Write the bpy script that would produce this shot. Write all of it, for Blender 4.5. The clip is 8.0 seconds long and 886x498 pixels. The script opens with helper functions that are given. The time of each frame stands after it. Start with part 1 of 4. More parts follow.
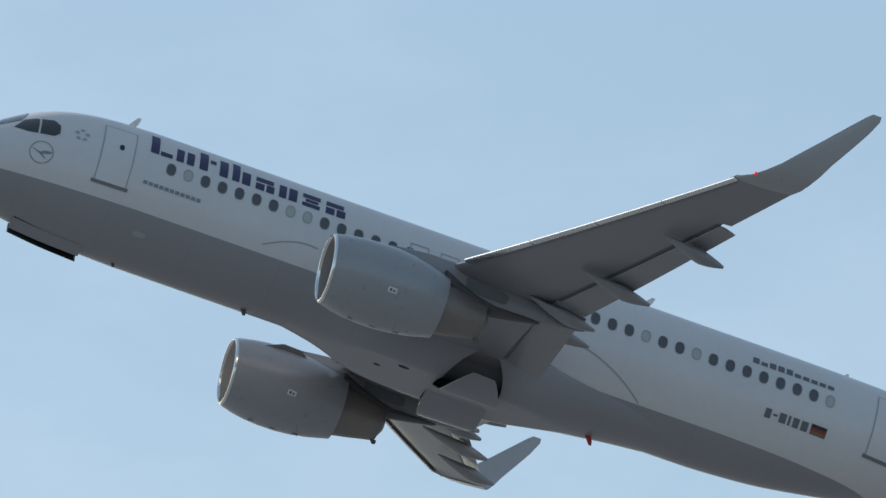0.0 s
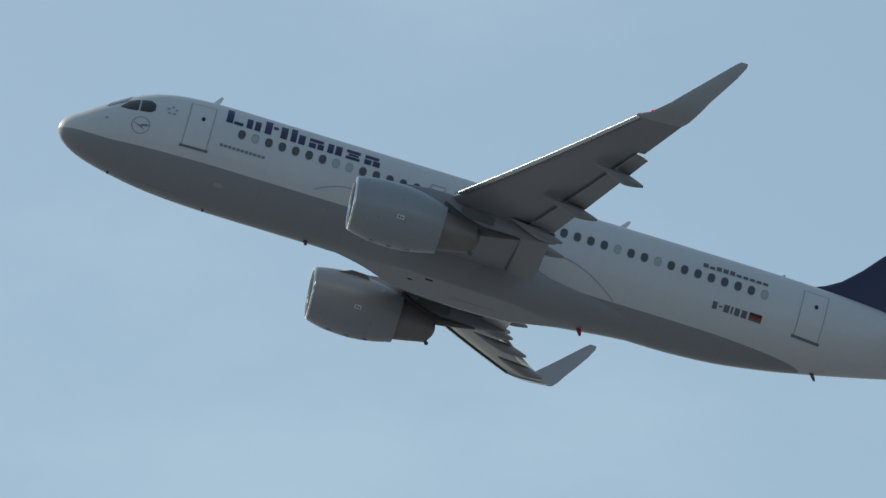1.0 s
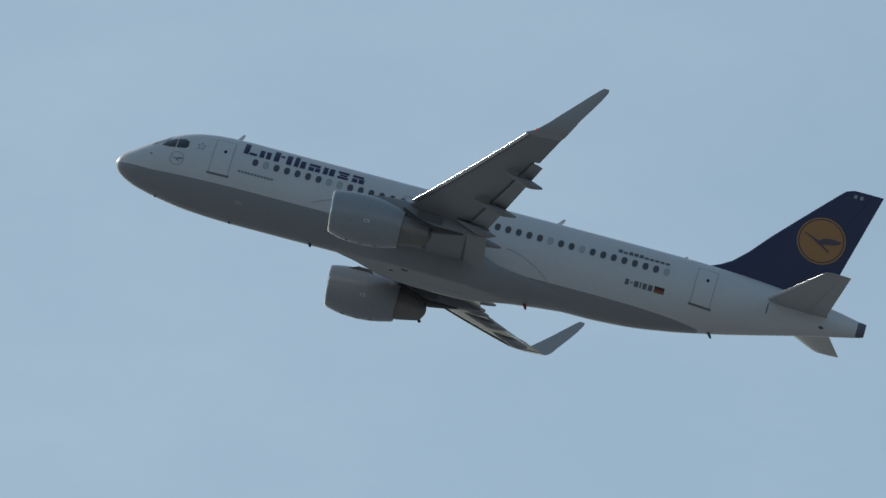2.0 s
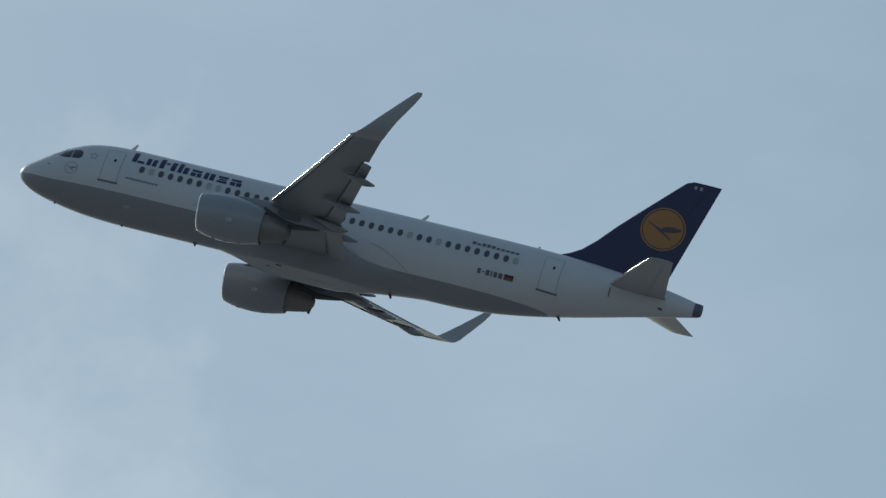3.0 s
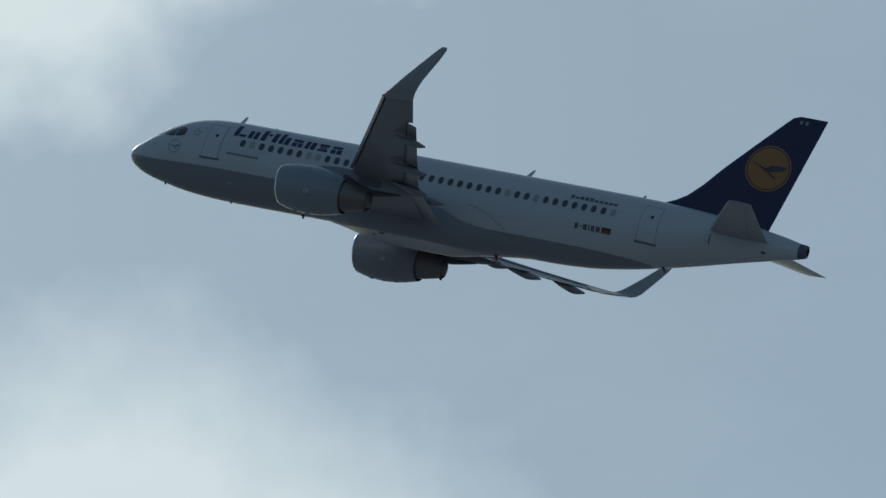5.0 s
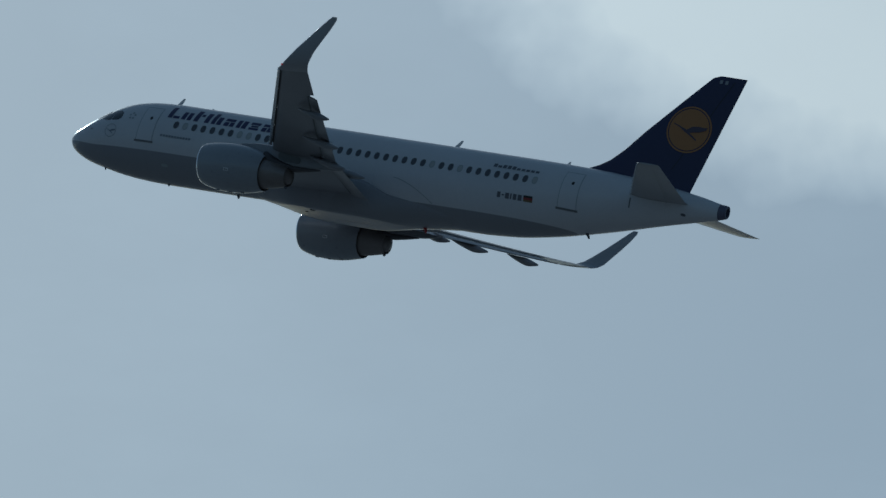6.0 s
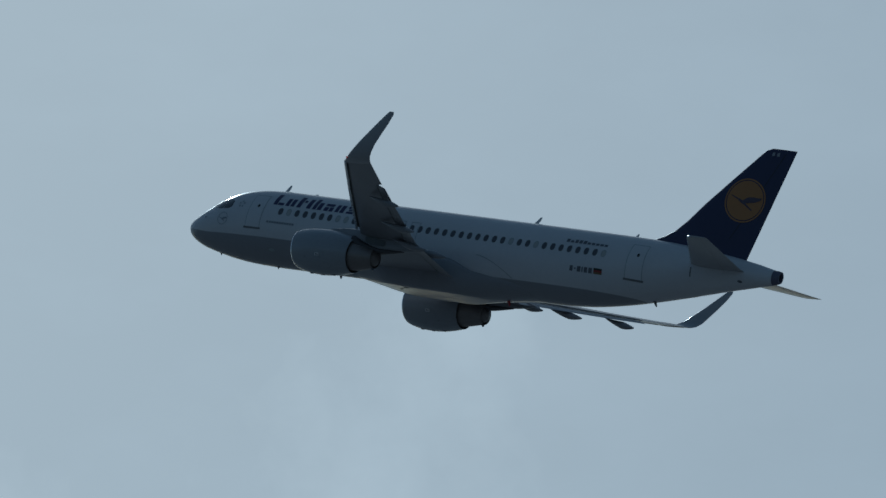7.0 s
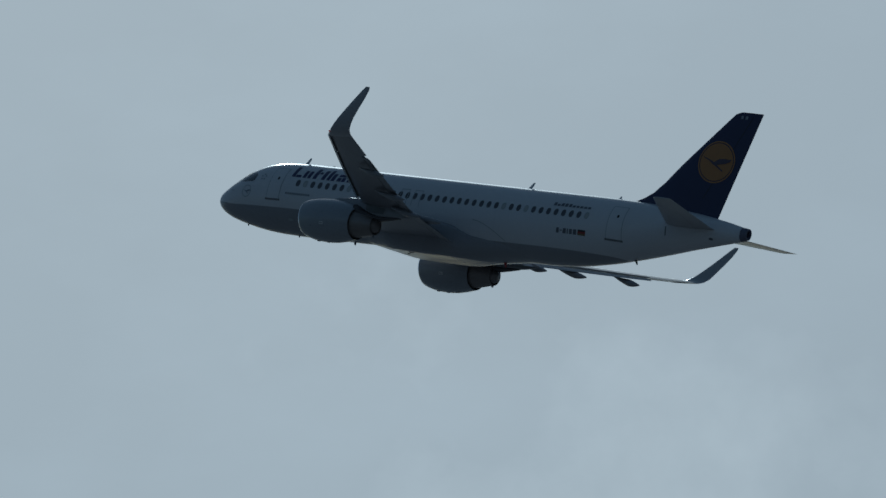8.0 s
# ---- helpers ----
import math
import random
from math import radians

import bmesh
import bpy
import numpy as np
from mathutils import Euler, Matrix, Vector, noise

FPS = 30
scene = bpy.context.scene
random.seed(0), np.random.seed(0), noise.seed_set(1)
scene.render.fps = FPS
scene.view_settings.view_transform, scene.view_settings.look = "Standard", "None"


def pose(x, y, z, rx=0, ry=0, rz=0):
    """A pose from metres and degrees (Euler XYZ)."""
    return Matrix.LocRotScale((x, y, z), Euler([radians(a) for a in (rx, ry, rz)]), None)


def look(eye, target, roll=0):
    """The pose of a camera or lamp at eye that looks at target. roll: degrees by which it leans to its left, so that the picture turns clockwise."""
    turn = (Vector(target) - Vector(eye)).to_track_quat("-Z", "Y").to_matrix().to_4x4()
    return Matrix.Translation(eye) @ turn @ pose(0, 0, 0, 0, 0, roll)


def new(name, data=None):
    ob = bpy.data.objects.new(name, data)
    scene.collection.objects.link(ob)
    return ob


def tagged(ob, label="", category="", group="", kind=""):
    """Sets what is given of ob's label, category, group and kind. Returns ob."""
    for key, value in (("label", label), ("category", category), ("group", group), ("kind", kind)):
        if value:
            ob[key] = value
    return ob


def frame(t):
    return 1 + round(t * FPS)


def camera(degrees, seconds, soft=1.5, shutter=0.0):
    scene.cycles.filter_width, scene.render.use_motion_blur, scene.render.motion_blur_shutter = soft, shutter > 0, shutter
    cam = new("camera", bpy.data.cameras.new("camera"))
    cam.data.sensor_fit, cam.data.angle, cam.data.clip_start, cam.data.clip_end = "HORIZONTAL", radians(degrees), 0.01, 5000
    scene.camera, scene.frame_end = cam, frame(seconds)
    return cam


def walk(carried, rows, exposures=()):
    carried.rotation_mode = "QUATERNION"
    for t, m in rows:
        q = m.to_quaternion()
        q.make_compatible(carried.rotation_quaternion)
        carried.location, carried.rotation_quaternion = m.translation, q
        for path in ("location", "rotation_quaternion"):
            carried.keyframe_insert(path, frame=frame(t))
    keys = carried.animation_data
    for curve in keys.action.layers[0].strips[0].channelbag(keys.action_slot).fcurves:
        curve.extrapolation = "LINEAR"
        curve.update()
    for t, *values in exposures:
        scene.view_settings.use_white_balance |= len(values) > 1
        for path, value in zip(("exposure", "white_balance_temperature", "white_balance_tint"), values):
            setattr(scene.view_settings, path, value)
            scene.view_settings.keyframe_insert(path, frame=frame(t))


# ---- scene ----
EYE = (0.0, 0.0, 1.7)
CLIMB = 15.6  # nose-up attitude in degrees
CAMERA_ROWS = [  # seconds, azimuth, elevation, roll in degrees
    (0.00, -15.195, 16.049, -0.15),
    (0.10, -14.613, 16.096, -0.13),
    (0.20, -14.066, 16.077, -0.11),
    (0.30, -13.454, 16.171, -0.09),
    (0.40, -12.870, 16.294, -0.08),
    (0.50, -12.212, 16.462, -0.07),
    (0.60, -11.393, 16.636, -0.10),
    (0.70, -10.675, 16.829, -0.18),
    (0.80, -9.986, 17.045, -0.28),
    (1.00, -8.520, 17.434, -0.50),
    (1.20, -7.099, 17.826, -0.73),
    (1.40, -5.638, 18.025, -0.71),
    (1.60, -4.150, 18.163, -0.65),
    (1.80, -2.652, 18.270, -0.55),
    (2.00, -1.161, 18.375, -0.41),
    (2.15, -0.056, 18.470, -0.29),
    (2.30, 1.028, 18.594, -0.14),
    (2.50, 2.169, 18.838, 0.40),
    (2.70, 3.569, 18.833, 0.56),
    (2.90, 5.027, 18.847, 0.65),
    (3.00, 5.853, 18.813, 0.67),
    (3.10, 6.783, 18.663, 0.63),
    (3.30, 8.470, 18.518, 0.43),
    (3.50, 10.112, 18.477, 0.30),
    (3.70, 11.528, 18.422, 0.48),
    (3.90, 12.641, 18.368, 0.76),
    (4.00, 13.246, 18.336, 0.81),
    (4.10, 13.939, 18.297, 0.76),
    (4.30, 15.266, 18.239, 0.51),
    (4.50, 16.678, 17.988, 0.34),
    (4.70, 18.105, 17.871, 0.68),
    (4.90, 19.307, 18.008, 0.91),
    (5.10, 20.457, 18.204, 1.11),
    (5.30, 21.568, 18.417, 1.29),
    (5.50, 22.654, 18.602, 1.42),
    (5.65, 23.460, 18.697, 1.49),
    (5.80, 24.264, 18.733, 1.51),
    (6.00, 25.309, 18.485, 0.78),
    (6.20, 26.336, 18.341, 0.46),
    (6.40, 27.520, 18.282, 0.27),
    (6.50, 28.095, 18.279, 0.23),
    (6.60, 28.683, 18.225, 0.21),
    (6.80, 29.868, 17.968, 0.18),
    (7.00, 30.881, 17.800, 0.18),
    (7.20, 31.688, 17.756, 0.25),
    (7.40, 32.739, 17.614, 0.36),
    (7.50, 33.275, 17.568, 0.38),
    (7.60, 33.623, 17.587, 0.37),
    (7.80, 34.727, 17.586, 0.33),
    (8.00, 35.909, 17.608, 0.29),
]


def aim(az, el, roll):
    a, e = radians(az), radians(el)
    d = Vector((-math.sin(a) * math.cos(e), math.cos(a) * math.cos(e), math.sin(e)))
    return look(EYE, Vector(EYE) + 100 * d, roll)


cam = camera(3.793, 8.0, soft=1.45)
walk(cam, [(t, aim(a, e, r)) for t, a, e, r in CAMERA_ROWS],
     exposures=[(0.0, 0.36, 6600, 6), (0.5, 0.22, 6550, 4), (1.2, -0.06, 6450, 2), (2.5, -0.33, 6250, 2), (3.0, -0.47, 6200, 1), (3.5, -0.64, 6220, 0), (4.5, -1.03, 5700, -2), (5.8, -1.55, 5180, -4), (6.5, -1.68, 4980, -5), (7.0, -1.79, 5000, -5), (7.5, -1.89, 5020, -5), (8.0, -1.98, 5060, -4)])


# ---------------------------------------------------------------- daylight
SUN_AZ, SUN_EL = 38.5, 30.0  # azimuth from +Y towards -X


def direction(az, el):
    a, e = radians(az), radians(el)
    return Vector((-math.sin(a) * math.cos(e), math.cos(a) * math.cos(e), math.sin(e)))


def node(nt, kind, x=0, **vals):
    n = nt.nodes.new(kind)
    for k, v in vals.items():
        n.inputs[k.replace("_", " ")].default_value = v
    return n


def maths(nt, op, a, b=None, clamp=False):
    n = nt.nodes.new("ShaderNodeMath")
    n.operation, n.use_clamp = op, clamp
    for i, v in enumerate((a, b)):
        if v is None:
            continue
        if isinstance(v, (int, float)):
            n.inputs[i].default_value = v
        else:
            nt.links.new(v, n.inputs[i])
    return n.outputs[0]


def mix_colour(nt, fac, a, b):
    n = nt.nodes.new("ShaderNodeMix")
    n.data_type = "RGBA"
    for sock, v in ((n.inputs[0], fac), (n.inputs[6], a), (n.inputs[7], b)):
        if isinstance(v, (int, float, tuple)):
            sock.default_value = v if not isinstance(v, tuple) else (*v[:3], 1)
        else:
            nt.links.new(v, sock)
    return n.outputs[2]


def make_world():
    world = bpy.data.worlds.new("sky")
    scene.world = world
    world.use_nodes = True
    nt = world.node_tree
    nt.nodes.clear()
    out = nt.nodes.new("ShaderNodeOutputWorld")
    bg = nt.nodes.new("ShaderNodeBackground")
    sky = nt.nodes.new("ShaderNodeTexSky")
    sky.sky_type, sky.sun_disc = "NISHITA", False
    sky.sun_elevation, sky.sun_rotation = radians(SUN_EL), radians(-SUN_AZ)
    sky.air_density, sky.dust_density, sky.ozone_density = 1.0, SKY_DUST, 2.0
    tc = nt.nodes.new("ShaderNodeTexCoord")
    gen = tc.outputs["Generated"]
    # cloud banks: soft round masses broken up by noise
    n1 = node(nt, "ShaderNodeTexNoise", Scale=22.0, Detail=7.0, Roughness=0.58)
    nt.links.new(gen, n1.inputs["Vector"])
    n2 = node(nt, "ShaderNodeTexNoise", Scale=17.0, Detail=7.0, Roughness=0.6)
    flat = nt.nodes.new("ShaderNodeMapping")
    flat.inputs["Scale"].default_value = (1.0, 1.0, 2.2)
    nt.links.new(gen, flat.inputs[0])
    nt.links.new(flat.outputs[0], n2.inputs["Vector"])
    # drag the directions about, so that no bank is round
    n3 = node(nt, "ShaderNodeTexNoise", Scale=14.0, Detail=6.0, Roughness=0.6)
    nt.links.new(gen, n3.inputs["Vector"])
    shift = nt.nodes.new("ShaderNodeVectorMath")
    shift.operation = "MULTIPLY_ADD"
    shift.inputs[1].default_value = (0.05, 0.05, 0.05)
    nt.links.new(n3.outputs["Color"], shift.inputs[0])
    nt.links.new(gen, shift.inputs[2])
    back = nt.nodes.new("ShaderNodeVectorMath")
    back.operation = "SUBTRACT"
    back.inputs[1].default_value = (0.025, 0.025, 0.025)
    nt.links.new(shift.outputs[0], back.inputs[0])
    mass = None
    for az, el, size, thick in CLOUDS:
        d = nt.nodes.new("ShaderNodeVectorMath")
        d.operation = "DISTANCE"
        d.inputs[1].default_value = direction(az, el)
        nt.links.new(back.outputs[0], d.inputs[0])
        m = maths(nt, "SUBTRACT", 1.0, maths(nt, "DIVIDE", d.outputs["Value"], radians(size)), True)
        m = maths(nt, "MULTIPLY", m, thick)
        mass = m if mass is None else maths(nt, "MAXIMUM", mass, m)
    rough = maths(nt, "SUBTRACT", n1.outputs["Fac"], 0.5)
    bank = maths(nt, "ADD", mass, maths(nt, "MULTIPLY", rough, 0.9))
    bank = maths(nt, "MULTIPLY", maths(nt, "SUBTRACT", bank, 0.22), 1.9, True)
    wisp = maths(nt, "MULTIPLY", maths(nt, "SUBTRACT", n2.outputs["Fac"], 0.45), 1.6, True)
    # thin pale haze everywhere, then brighter and greyer where cloud gathers
    col = mix_colour(nt, 0.22, sky.outputs["Color"], HAZE_COLOUR)
    hs = nt.nodes.new("ShaderNodeHueSaturation")
    nt.links.new(col, hs.inputs["Color"])
    nt.links.new(maths(nt, "SUBTRACT", 1.0, maths(nt, "ADD", maths(nt, "MULTIPLY", bank, 0.82), maths(nt, "MULTIPLY", wisp, 0.22))), hs.inputs["Saturation"])
    k = maths(nt, "ADD", maths(nt, "ADD", 1.0, maths(nt, "MULTIPLY", wisp, 0.17)), maths(nt, "MULTIPLY", bank, 0.55))
    v = nt.nodes.new("ShaderNodeVectorMath")
    v.operation = "SCALE"
    warm = nt.nodes.new("ShaderNodeVectorMath")  # sunlit cloud is a little warmer than the haze
    warm.operation = "MULTIPLY"
    nt.links.new(hs.outputs[0], warm.inputs[0])
    nt.links.new(mix_colour(nt, bank, (1.0, 1.0, 1.0), (1.07, 1.0, 0.92)), warm.inputs[1])
    nt.links.new(warm.outputs[0], v.inputs[0])
    nt.links.new(k, v.inputs["Scale"])
    nt.links.new(v.outputs[0], bg.inputs["Color"])
    bg.inputs["Strength"].default_value = SKY_STRENGTH
    nt.links.new(bg.outputs[0], out.inputs["Surface"])


SKY_STRENGTH, SKY_DUST = 0.1, 1.4
CLOUDS = [(22.0, 22.6, 4.35, 5.0), (21.3, 16.35, 2.0, 1.15), (15.4, 16.6, 1.7, 0.45), (14.9, 17.6, 1.1, 0.32), (30.6, 16.2, 2.4, 0.34), (34.6, 14.6, 3.6, 0.6), (7.8, 17.7, 2.6, 0.4)]
HAZE_COLOUR = (4.6, 6.2, 7.0)
make_world()
sun_data = bpy.data.lights.new("sun", "SUN")
sun_data.energy, sun_data.angle, sun_data.color = 3.5, radians(0.53), (1.0, 0.95, 0.87)
sun = new("sun", sun_data)
sun.matrix_world = look(direction(SUN_AZ, SUN_EL) * 100, (0, 0, 0))


# ---------------------------------------------------------------- materials
def material(name, colour, rough=0.4, metal=0.0, vary=0.06, scale=3.0, coat=0.0, bump=0.0, ior=1.5):
    """A painted or bare surface with slow stains and fine grain."""
    m = bpy.data.materials.new(name)
    m.use_nodes = True
    nt = m.node_tree
    b = nt.nodes["Principled BSDF"]
    tc = nt.nodes.new("ShaderNodeTexCoord")
    big = node(nt, "ShaderNodeTexNoise", Scale=scale * 0.25, Detail=4.0)
    fine = node(nt, "ShaderNodeTexNoise", Scale=scale * 4, Detail=5.0)
    for n in (big, fine):
        nt.links.new(tc.outputs["Object"], n.inputs["Vector"])
    k = maths(nt, "ADD", maths(nt, "MULTIPLY", big.outputs["Fac"], 0.65), maths(nt, "MULTIPLY", fine.outputs["Fac"], 0.35))
    lo = tuple(c * (1 - vary * 2) for c in colour)
    hi = tuple(min(1, c * (1 + vary * 2)) for c in colour)
    c = mix_colour(nt, k, lo, hi)
    nt.links.new(c, b.inputs["Base Color"])
    r = maths(nt, "ADD", maths(nt, "MULTIPLY", fine.outputs["Fac"], 0.16), rough - 0.08, True)
    nt.links.new(r, b.inputs["Roughness"])
    b.inputs["Metallic"].default_value = metal
    b.inputs["IOR"].default_value = ior
    b.inputs["Coat Weight"].default_value = coat
    b.inputs["Coat Roughness"].default_value = 0.13
    if bump:
        bp = nt.nodes.new("ShaderNodeBump")
        bp.inputs["Strength"].default_value = bump
        bp.inputs["Distance"].default_value = 0.02
        nt.links.new(fine.outputs["Fac"], bp.inputs["Height"])
        nt.links.new(bp.outputs[0], b.inputs["Normal"])
    return m


def glow(name, colour, power):
    m = bpy.data.materials.new(name)
    m.use_nodes = True
    b = m.node_tree.nodes["Principled BSDF"]
    b.inputs["Base Color"].default_value = (*colour, 1)
    b.inputs["Emission Color"].default_value = (*colour, 1)
    b.inputs["Emission Strength"].default_value = power
    return m


def livery(name, rise=0.0):
    """White above and grey below, parted by a painted line along the hull."""
    m = material(name, (0.605, 0.582, 0.60), 0.5, 0, 0.05, 1.2, coat=0.5, ior=1.3)
    nt = m.node_tree
    b = nt.nodes["Principled BSDF"]
    b.inputs["Coat Roughness"].default_value = 0.17
    b.inputs["Specular IOR Level"].default_value = 0.3
    white = b.inputs["Base Color"].links[0].from_socket
    tc = nt.nodes.new("ShaderNodeTexCoord")
    sep = nt.nodes.new("ShaderNodeSeparateXYZ")
    nt.links.new(tc.outputs["Object"], sep.inputs[0])
    x, z = sep.outputs["X"], sep.outputs["Z"]

    def ramp(a, b_, lo, hi):
        n = nt.nodes.new("ShaderNodeMapRange")
        n.interpolation_type = "SMOOTHSTEP"
        for i, v in enumerate((a, b_, lo, hi)):
            n.inputs[i + 1].default_value = v
        nt.links.new(x, n.inputs[0])
        return n.outputs[0]

    line = maths(nt, "ADD", ramp(-0.5, 2.2, -0.64, -0.89), ramp(13.0, 20.5, 0.0, -0.47))
    line = maths(nt, "ADD", line, ramp(18.6, 20.9, rise, 0.0))
    edge = nt.nodes.new("ShaderNodeMapRange")
    edge.inputs[1].default_value, edge.inputs[2].default_value = -0.01, 0.01
    nt.links.new(maths(nt, "SUBTRACT", z, line), edge.inputs[0])
    # frame joints of the hull skin
    saw = maths(nt, "FRACT", maths(nt, "DIVIDE", x, 2.65))
    joint = maths(nt, "LESS_THAN", saw, 0.008)
    grey = mix_colour(nt, maths(nt, "MULTIPLY", joint, 0.25), BELLY_GREY, (0.12, 0.12, 0.13))
    wht = mix_colour(nt, maths(nt, "MULTIPLY", joint, 0.12), white, (0.3, 0.3, 0.32))
    n2 = node(nt, "ShaderNodeTexNoise", Scale=0.9, Detail=6.0)
    mp = nt.nodes.new("ShaderNodeMapping")
    mp.inputs["Scale"].default_value = (0.25, 1.0, 1.6)
    nt.links.new(tc.outputs["Object"], mp.inputs[0])
    nt.links.new(mp.outputs[0], n2.inputs["Vector"])
    grey = mix_colour(nt, maths(nt, "MULTIPLY", n2.outputs["Fac"], 0.35), grey, (0.215, 0.208, 0.225))
    nt.links.new(mix_colour(nt, edge.outputs[0], grey, wht), b.inputs["Base Color"])
    return m


BELLY_GREY = (0.29, 0.282, 0.305)
HULL = livery("hull_paint")
FAIRING = livery("fairing_paint", 0.75)
DOOR_GREY = material("bay_door_paint", (0.264, 0.256, 0.277), 0.5, 0, 0.08, 1.2, coat=0.5, ior=1.3)
DOOR_WHITE = material("door_paint", (0.61, 0.588, 0.605), 0.5, 0, 0.04, 1.2, coat=0.4, ior=1.3)
GREY = material("grey_paint", (0.295, 0.285, 0.30), 0.35, 0, 0.10, 1.5, coat=0.6)
WING = material("wing_grey_paint", (0.235, 0.227, 0.243), 0.40, 0, 0.10, 1.5, coat=0.25)
FLAP = material("flap_paint", (0.25, 0.242, 0.252), 0.36, 0, 0.10, 2.0, coat=0.3)
COWL = material("cowl_paint", (0.29, 0.293, 0.318), 0.30, 0, 0.07, 1.2, coat=0.3)
WHITE = material("white_paint", (0.67, 0.65, 0.655), 0.3, 0, 0.03, 2.0, coat=0.3)
SHARK = material("sharklet_paint", (0.345, 0.336, 0.352), 0.3, 0, 0.04, 2.0, coat=0.3)
BLUE = material("dark_blue_paint", (0.029, 0.029, 0.082), 0.5, 0, 0.10, 1.5, coat=0.04)
YELLOW = material("yellow_paint", (0.39, 0.175, 0.055), 0.45, 0, 0.05, 2.0)
EDGE = material("bare_metal_edge", (0.74, 0.73, 0.73), 0.27, 0.85, 0.06, 3.0)
LIP = material("polished_metal", (0.80, 0.80, 0.80), 0.16, 1.0, 0.04, 3.0)
HOT = material("heat_stained_metal", (0.24, 0.21, 0.20), 0.45, 0.5, 0.20, 3.0)
# near-black: the shade inside openings put into the colour
DARK = material("cavity_shade_black", (0.030, 0.029, 0.034), 0.8, 0, 0.2, 4.0)
# dark tone for the shade between pylon and engine core
PYLON_SHADE = material("pylon_shade_grey", (0.075, 0.07, 0.075), 0.6, 0.2, 0.2, 4.0)
DUCT = material("duct_liner", (0.34, 0.31, 0.30), 0.55, 0, 0.1, 4.0)
FAN = material("fan_metal", (0.16, 0.155, 0.16), 0.45, 0.5, 0.1, 4.0)
# dark grey for seams and small parts, and for shade put into colour
SEAM_AND_SHADE = material("seam_and_shade_grey", (0.13, 0.135, 0.14), 0.6, 0, 0.1, 5.0)
PANE = material("dark_pane", (0.085, 0.085, 0.10), 0.2, 0, 0.05, 4.0, coat=0.2)
SHADE = material("window_blind", (0.42, 0.41, 0.40), 0.6, 0, 0.05, 4.0)
COCKPIT = material("cockpit_glass", (0.012, 0.014, 0.018), 0.14, 0, 0.05, 3.0, coat=1.0)
MARK = material("marking_blue", (0.030, 0.030, 0.095), 0.4, 0, 0.05, 4.0)
INK = material("marking_grey", (0.12, 0.12, 0.14), 0.5, 0, 0.05, 4.0)
RED = material("red_paint", (0.36, 0.03, 0.03), 0.4, 0, 0.05, 4.0)
FLAG_RED = material("flag_red", (0.23, 0.03, 0.03), 0.5, 0, 0.05, 4.0)
GOLD = material("gold_paint", (0.17, 0.115, 0.055), 0.4, 0, 0.05, 4.0)
BLACK = material("black_paint", (0.015, 0.015, 0.015), 0.4, 0, 0.05, 4.0)
NAV_RED = glow("port_lamp_glow", (0.8, 0.03, 0.03), 0.4)
CONE = material("tail_cone_paint", (0.12, 0.115, 0.165), 0.4, 0, 0.1, 3.0)
CRANE = material("emblem_blue", (0.085, 0.06, 0.085), 0.45, 0, 0.05, 3.0)
STAB = material("stabiliser_paint", (0.345, 0.335, 0.345), 0.34, 0, 0.08, 1.5, coat=0.3)


def ground_material():
    m = material("pale_field", (0.155, 0.166, 0.176), 0.95, 0, 0.35, 0.05)
    return m


# ---------------------------------------------------------------- helpers
def part(name, bm, mat, parent, label="", smooth=True):
    me = bpy.data.meshes.new(name)
    bmesh.ops.recalc_face_normals(bm, faces=bm.faces)
    bm.to_mesh(me)
    bm.free()
    me.materials.append(mat)
    if smooth:
        me.polygons.foreach_set("use_smooth", [True] * len(me.polygons))
        me.set_sharp_from_angle(angle=radians(38))
    ob = new(name, me)
    ob.parent = parent
    if label:
        tagged(ob, label)
    return ob


def loft(bm, rings, cap=True, closed=True):
    """Skin a row of rings with equal numbers of points."""
    vs = [[bm.verts.new(p) for p in ring] for ring in rings]
    n = len(vs[0])
    for a, b in zip(vs, vs[1:]):
        for i in range(n if closed else n - 1):
            j = (i + 1) % n
            bm.faces.new((a[i], a[j], b[j], b[i]))
    if cap:
        bm.faces.new(vs[0])
        bm.faces.new(vs[-1])
    return vs


def pchip(xs, ys, x):
    xs, ys = np.asarray(xs, float), np.asarray(ys, float)
    h = np.diff(xs)
    d = np.diff(ys) / h
    m = np.zeros_like(ys)
    for i in range(1, len(xs) - 1):
        if d[i - 1] * d[i] > 0:
            m[i] = 2 * d[i - 1] * d[i] / (d[i - 1] + d[i])
    m[0], m[-1] = d[0], d[-1]
    i = int(np.clip(np.searchsorted(xs, x) - 1, 0, len(xs) - 2))
    s = (x - xs[i]) / h[i]
    return float((1 + 2 * s) * (1 - s) ** 2 * ys[i] + s * (1 - s) ** 2 * h[i] * m[i]
                 + s * s * (3 - 2 * s) * ys[i + 1] + s * s * (s - 1) * h[i] * m[i + 1])


# the hull: stations along x with crown, keel and half width
ST_X = [0, 0.08, 0.3, 0.7, 1.2, 1.8, 2.3, 2.8, 3.3, 3.9, 4.6, 5.4, 6.4, 24.0, 26, 28, 30, 32, 34, 36, 37.1]
ST_T = [-0.56, -0.30, -0.05, 0.22, 0.59, 0.98, 1.30, 1.56, 1.75, 1.90, 2.00, 2.05, 2.07, 2.07, 2.07, 2.06, 2.02, 1.91, 1.72, 1.45, 1.24]
ST_B = [-0.56, -0.82, -1.06, -1.29, -1.48, -1.63, -1.73, -1.82, -1.89, -1.96, -2.01, -2.05, -2.07, -2.07, -1.97, -1.69, -1.285, -0.81, -0.30, 0.17, 0.42]
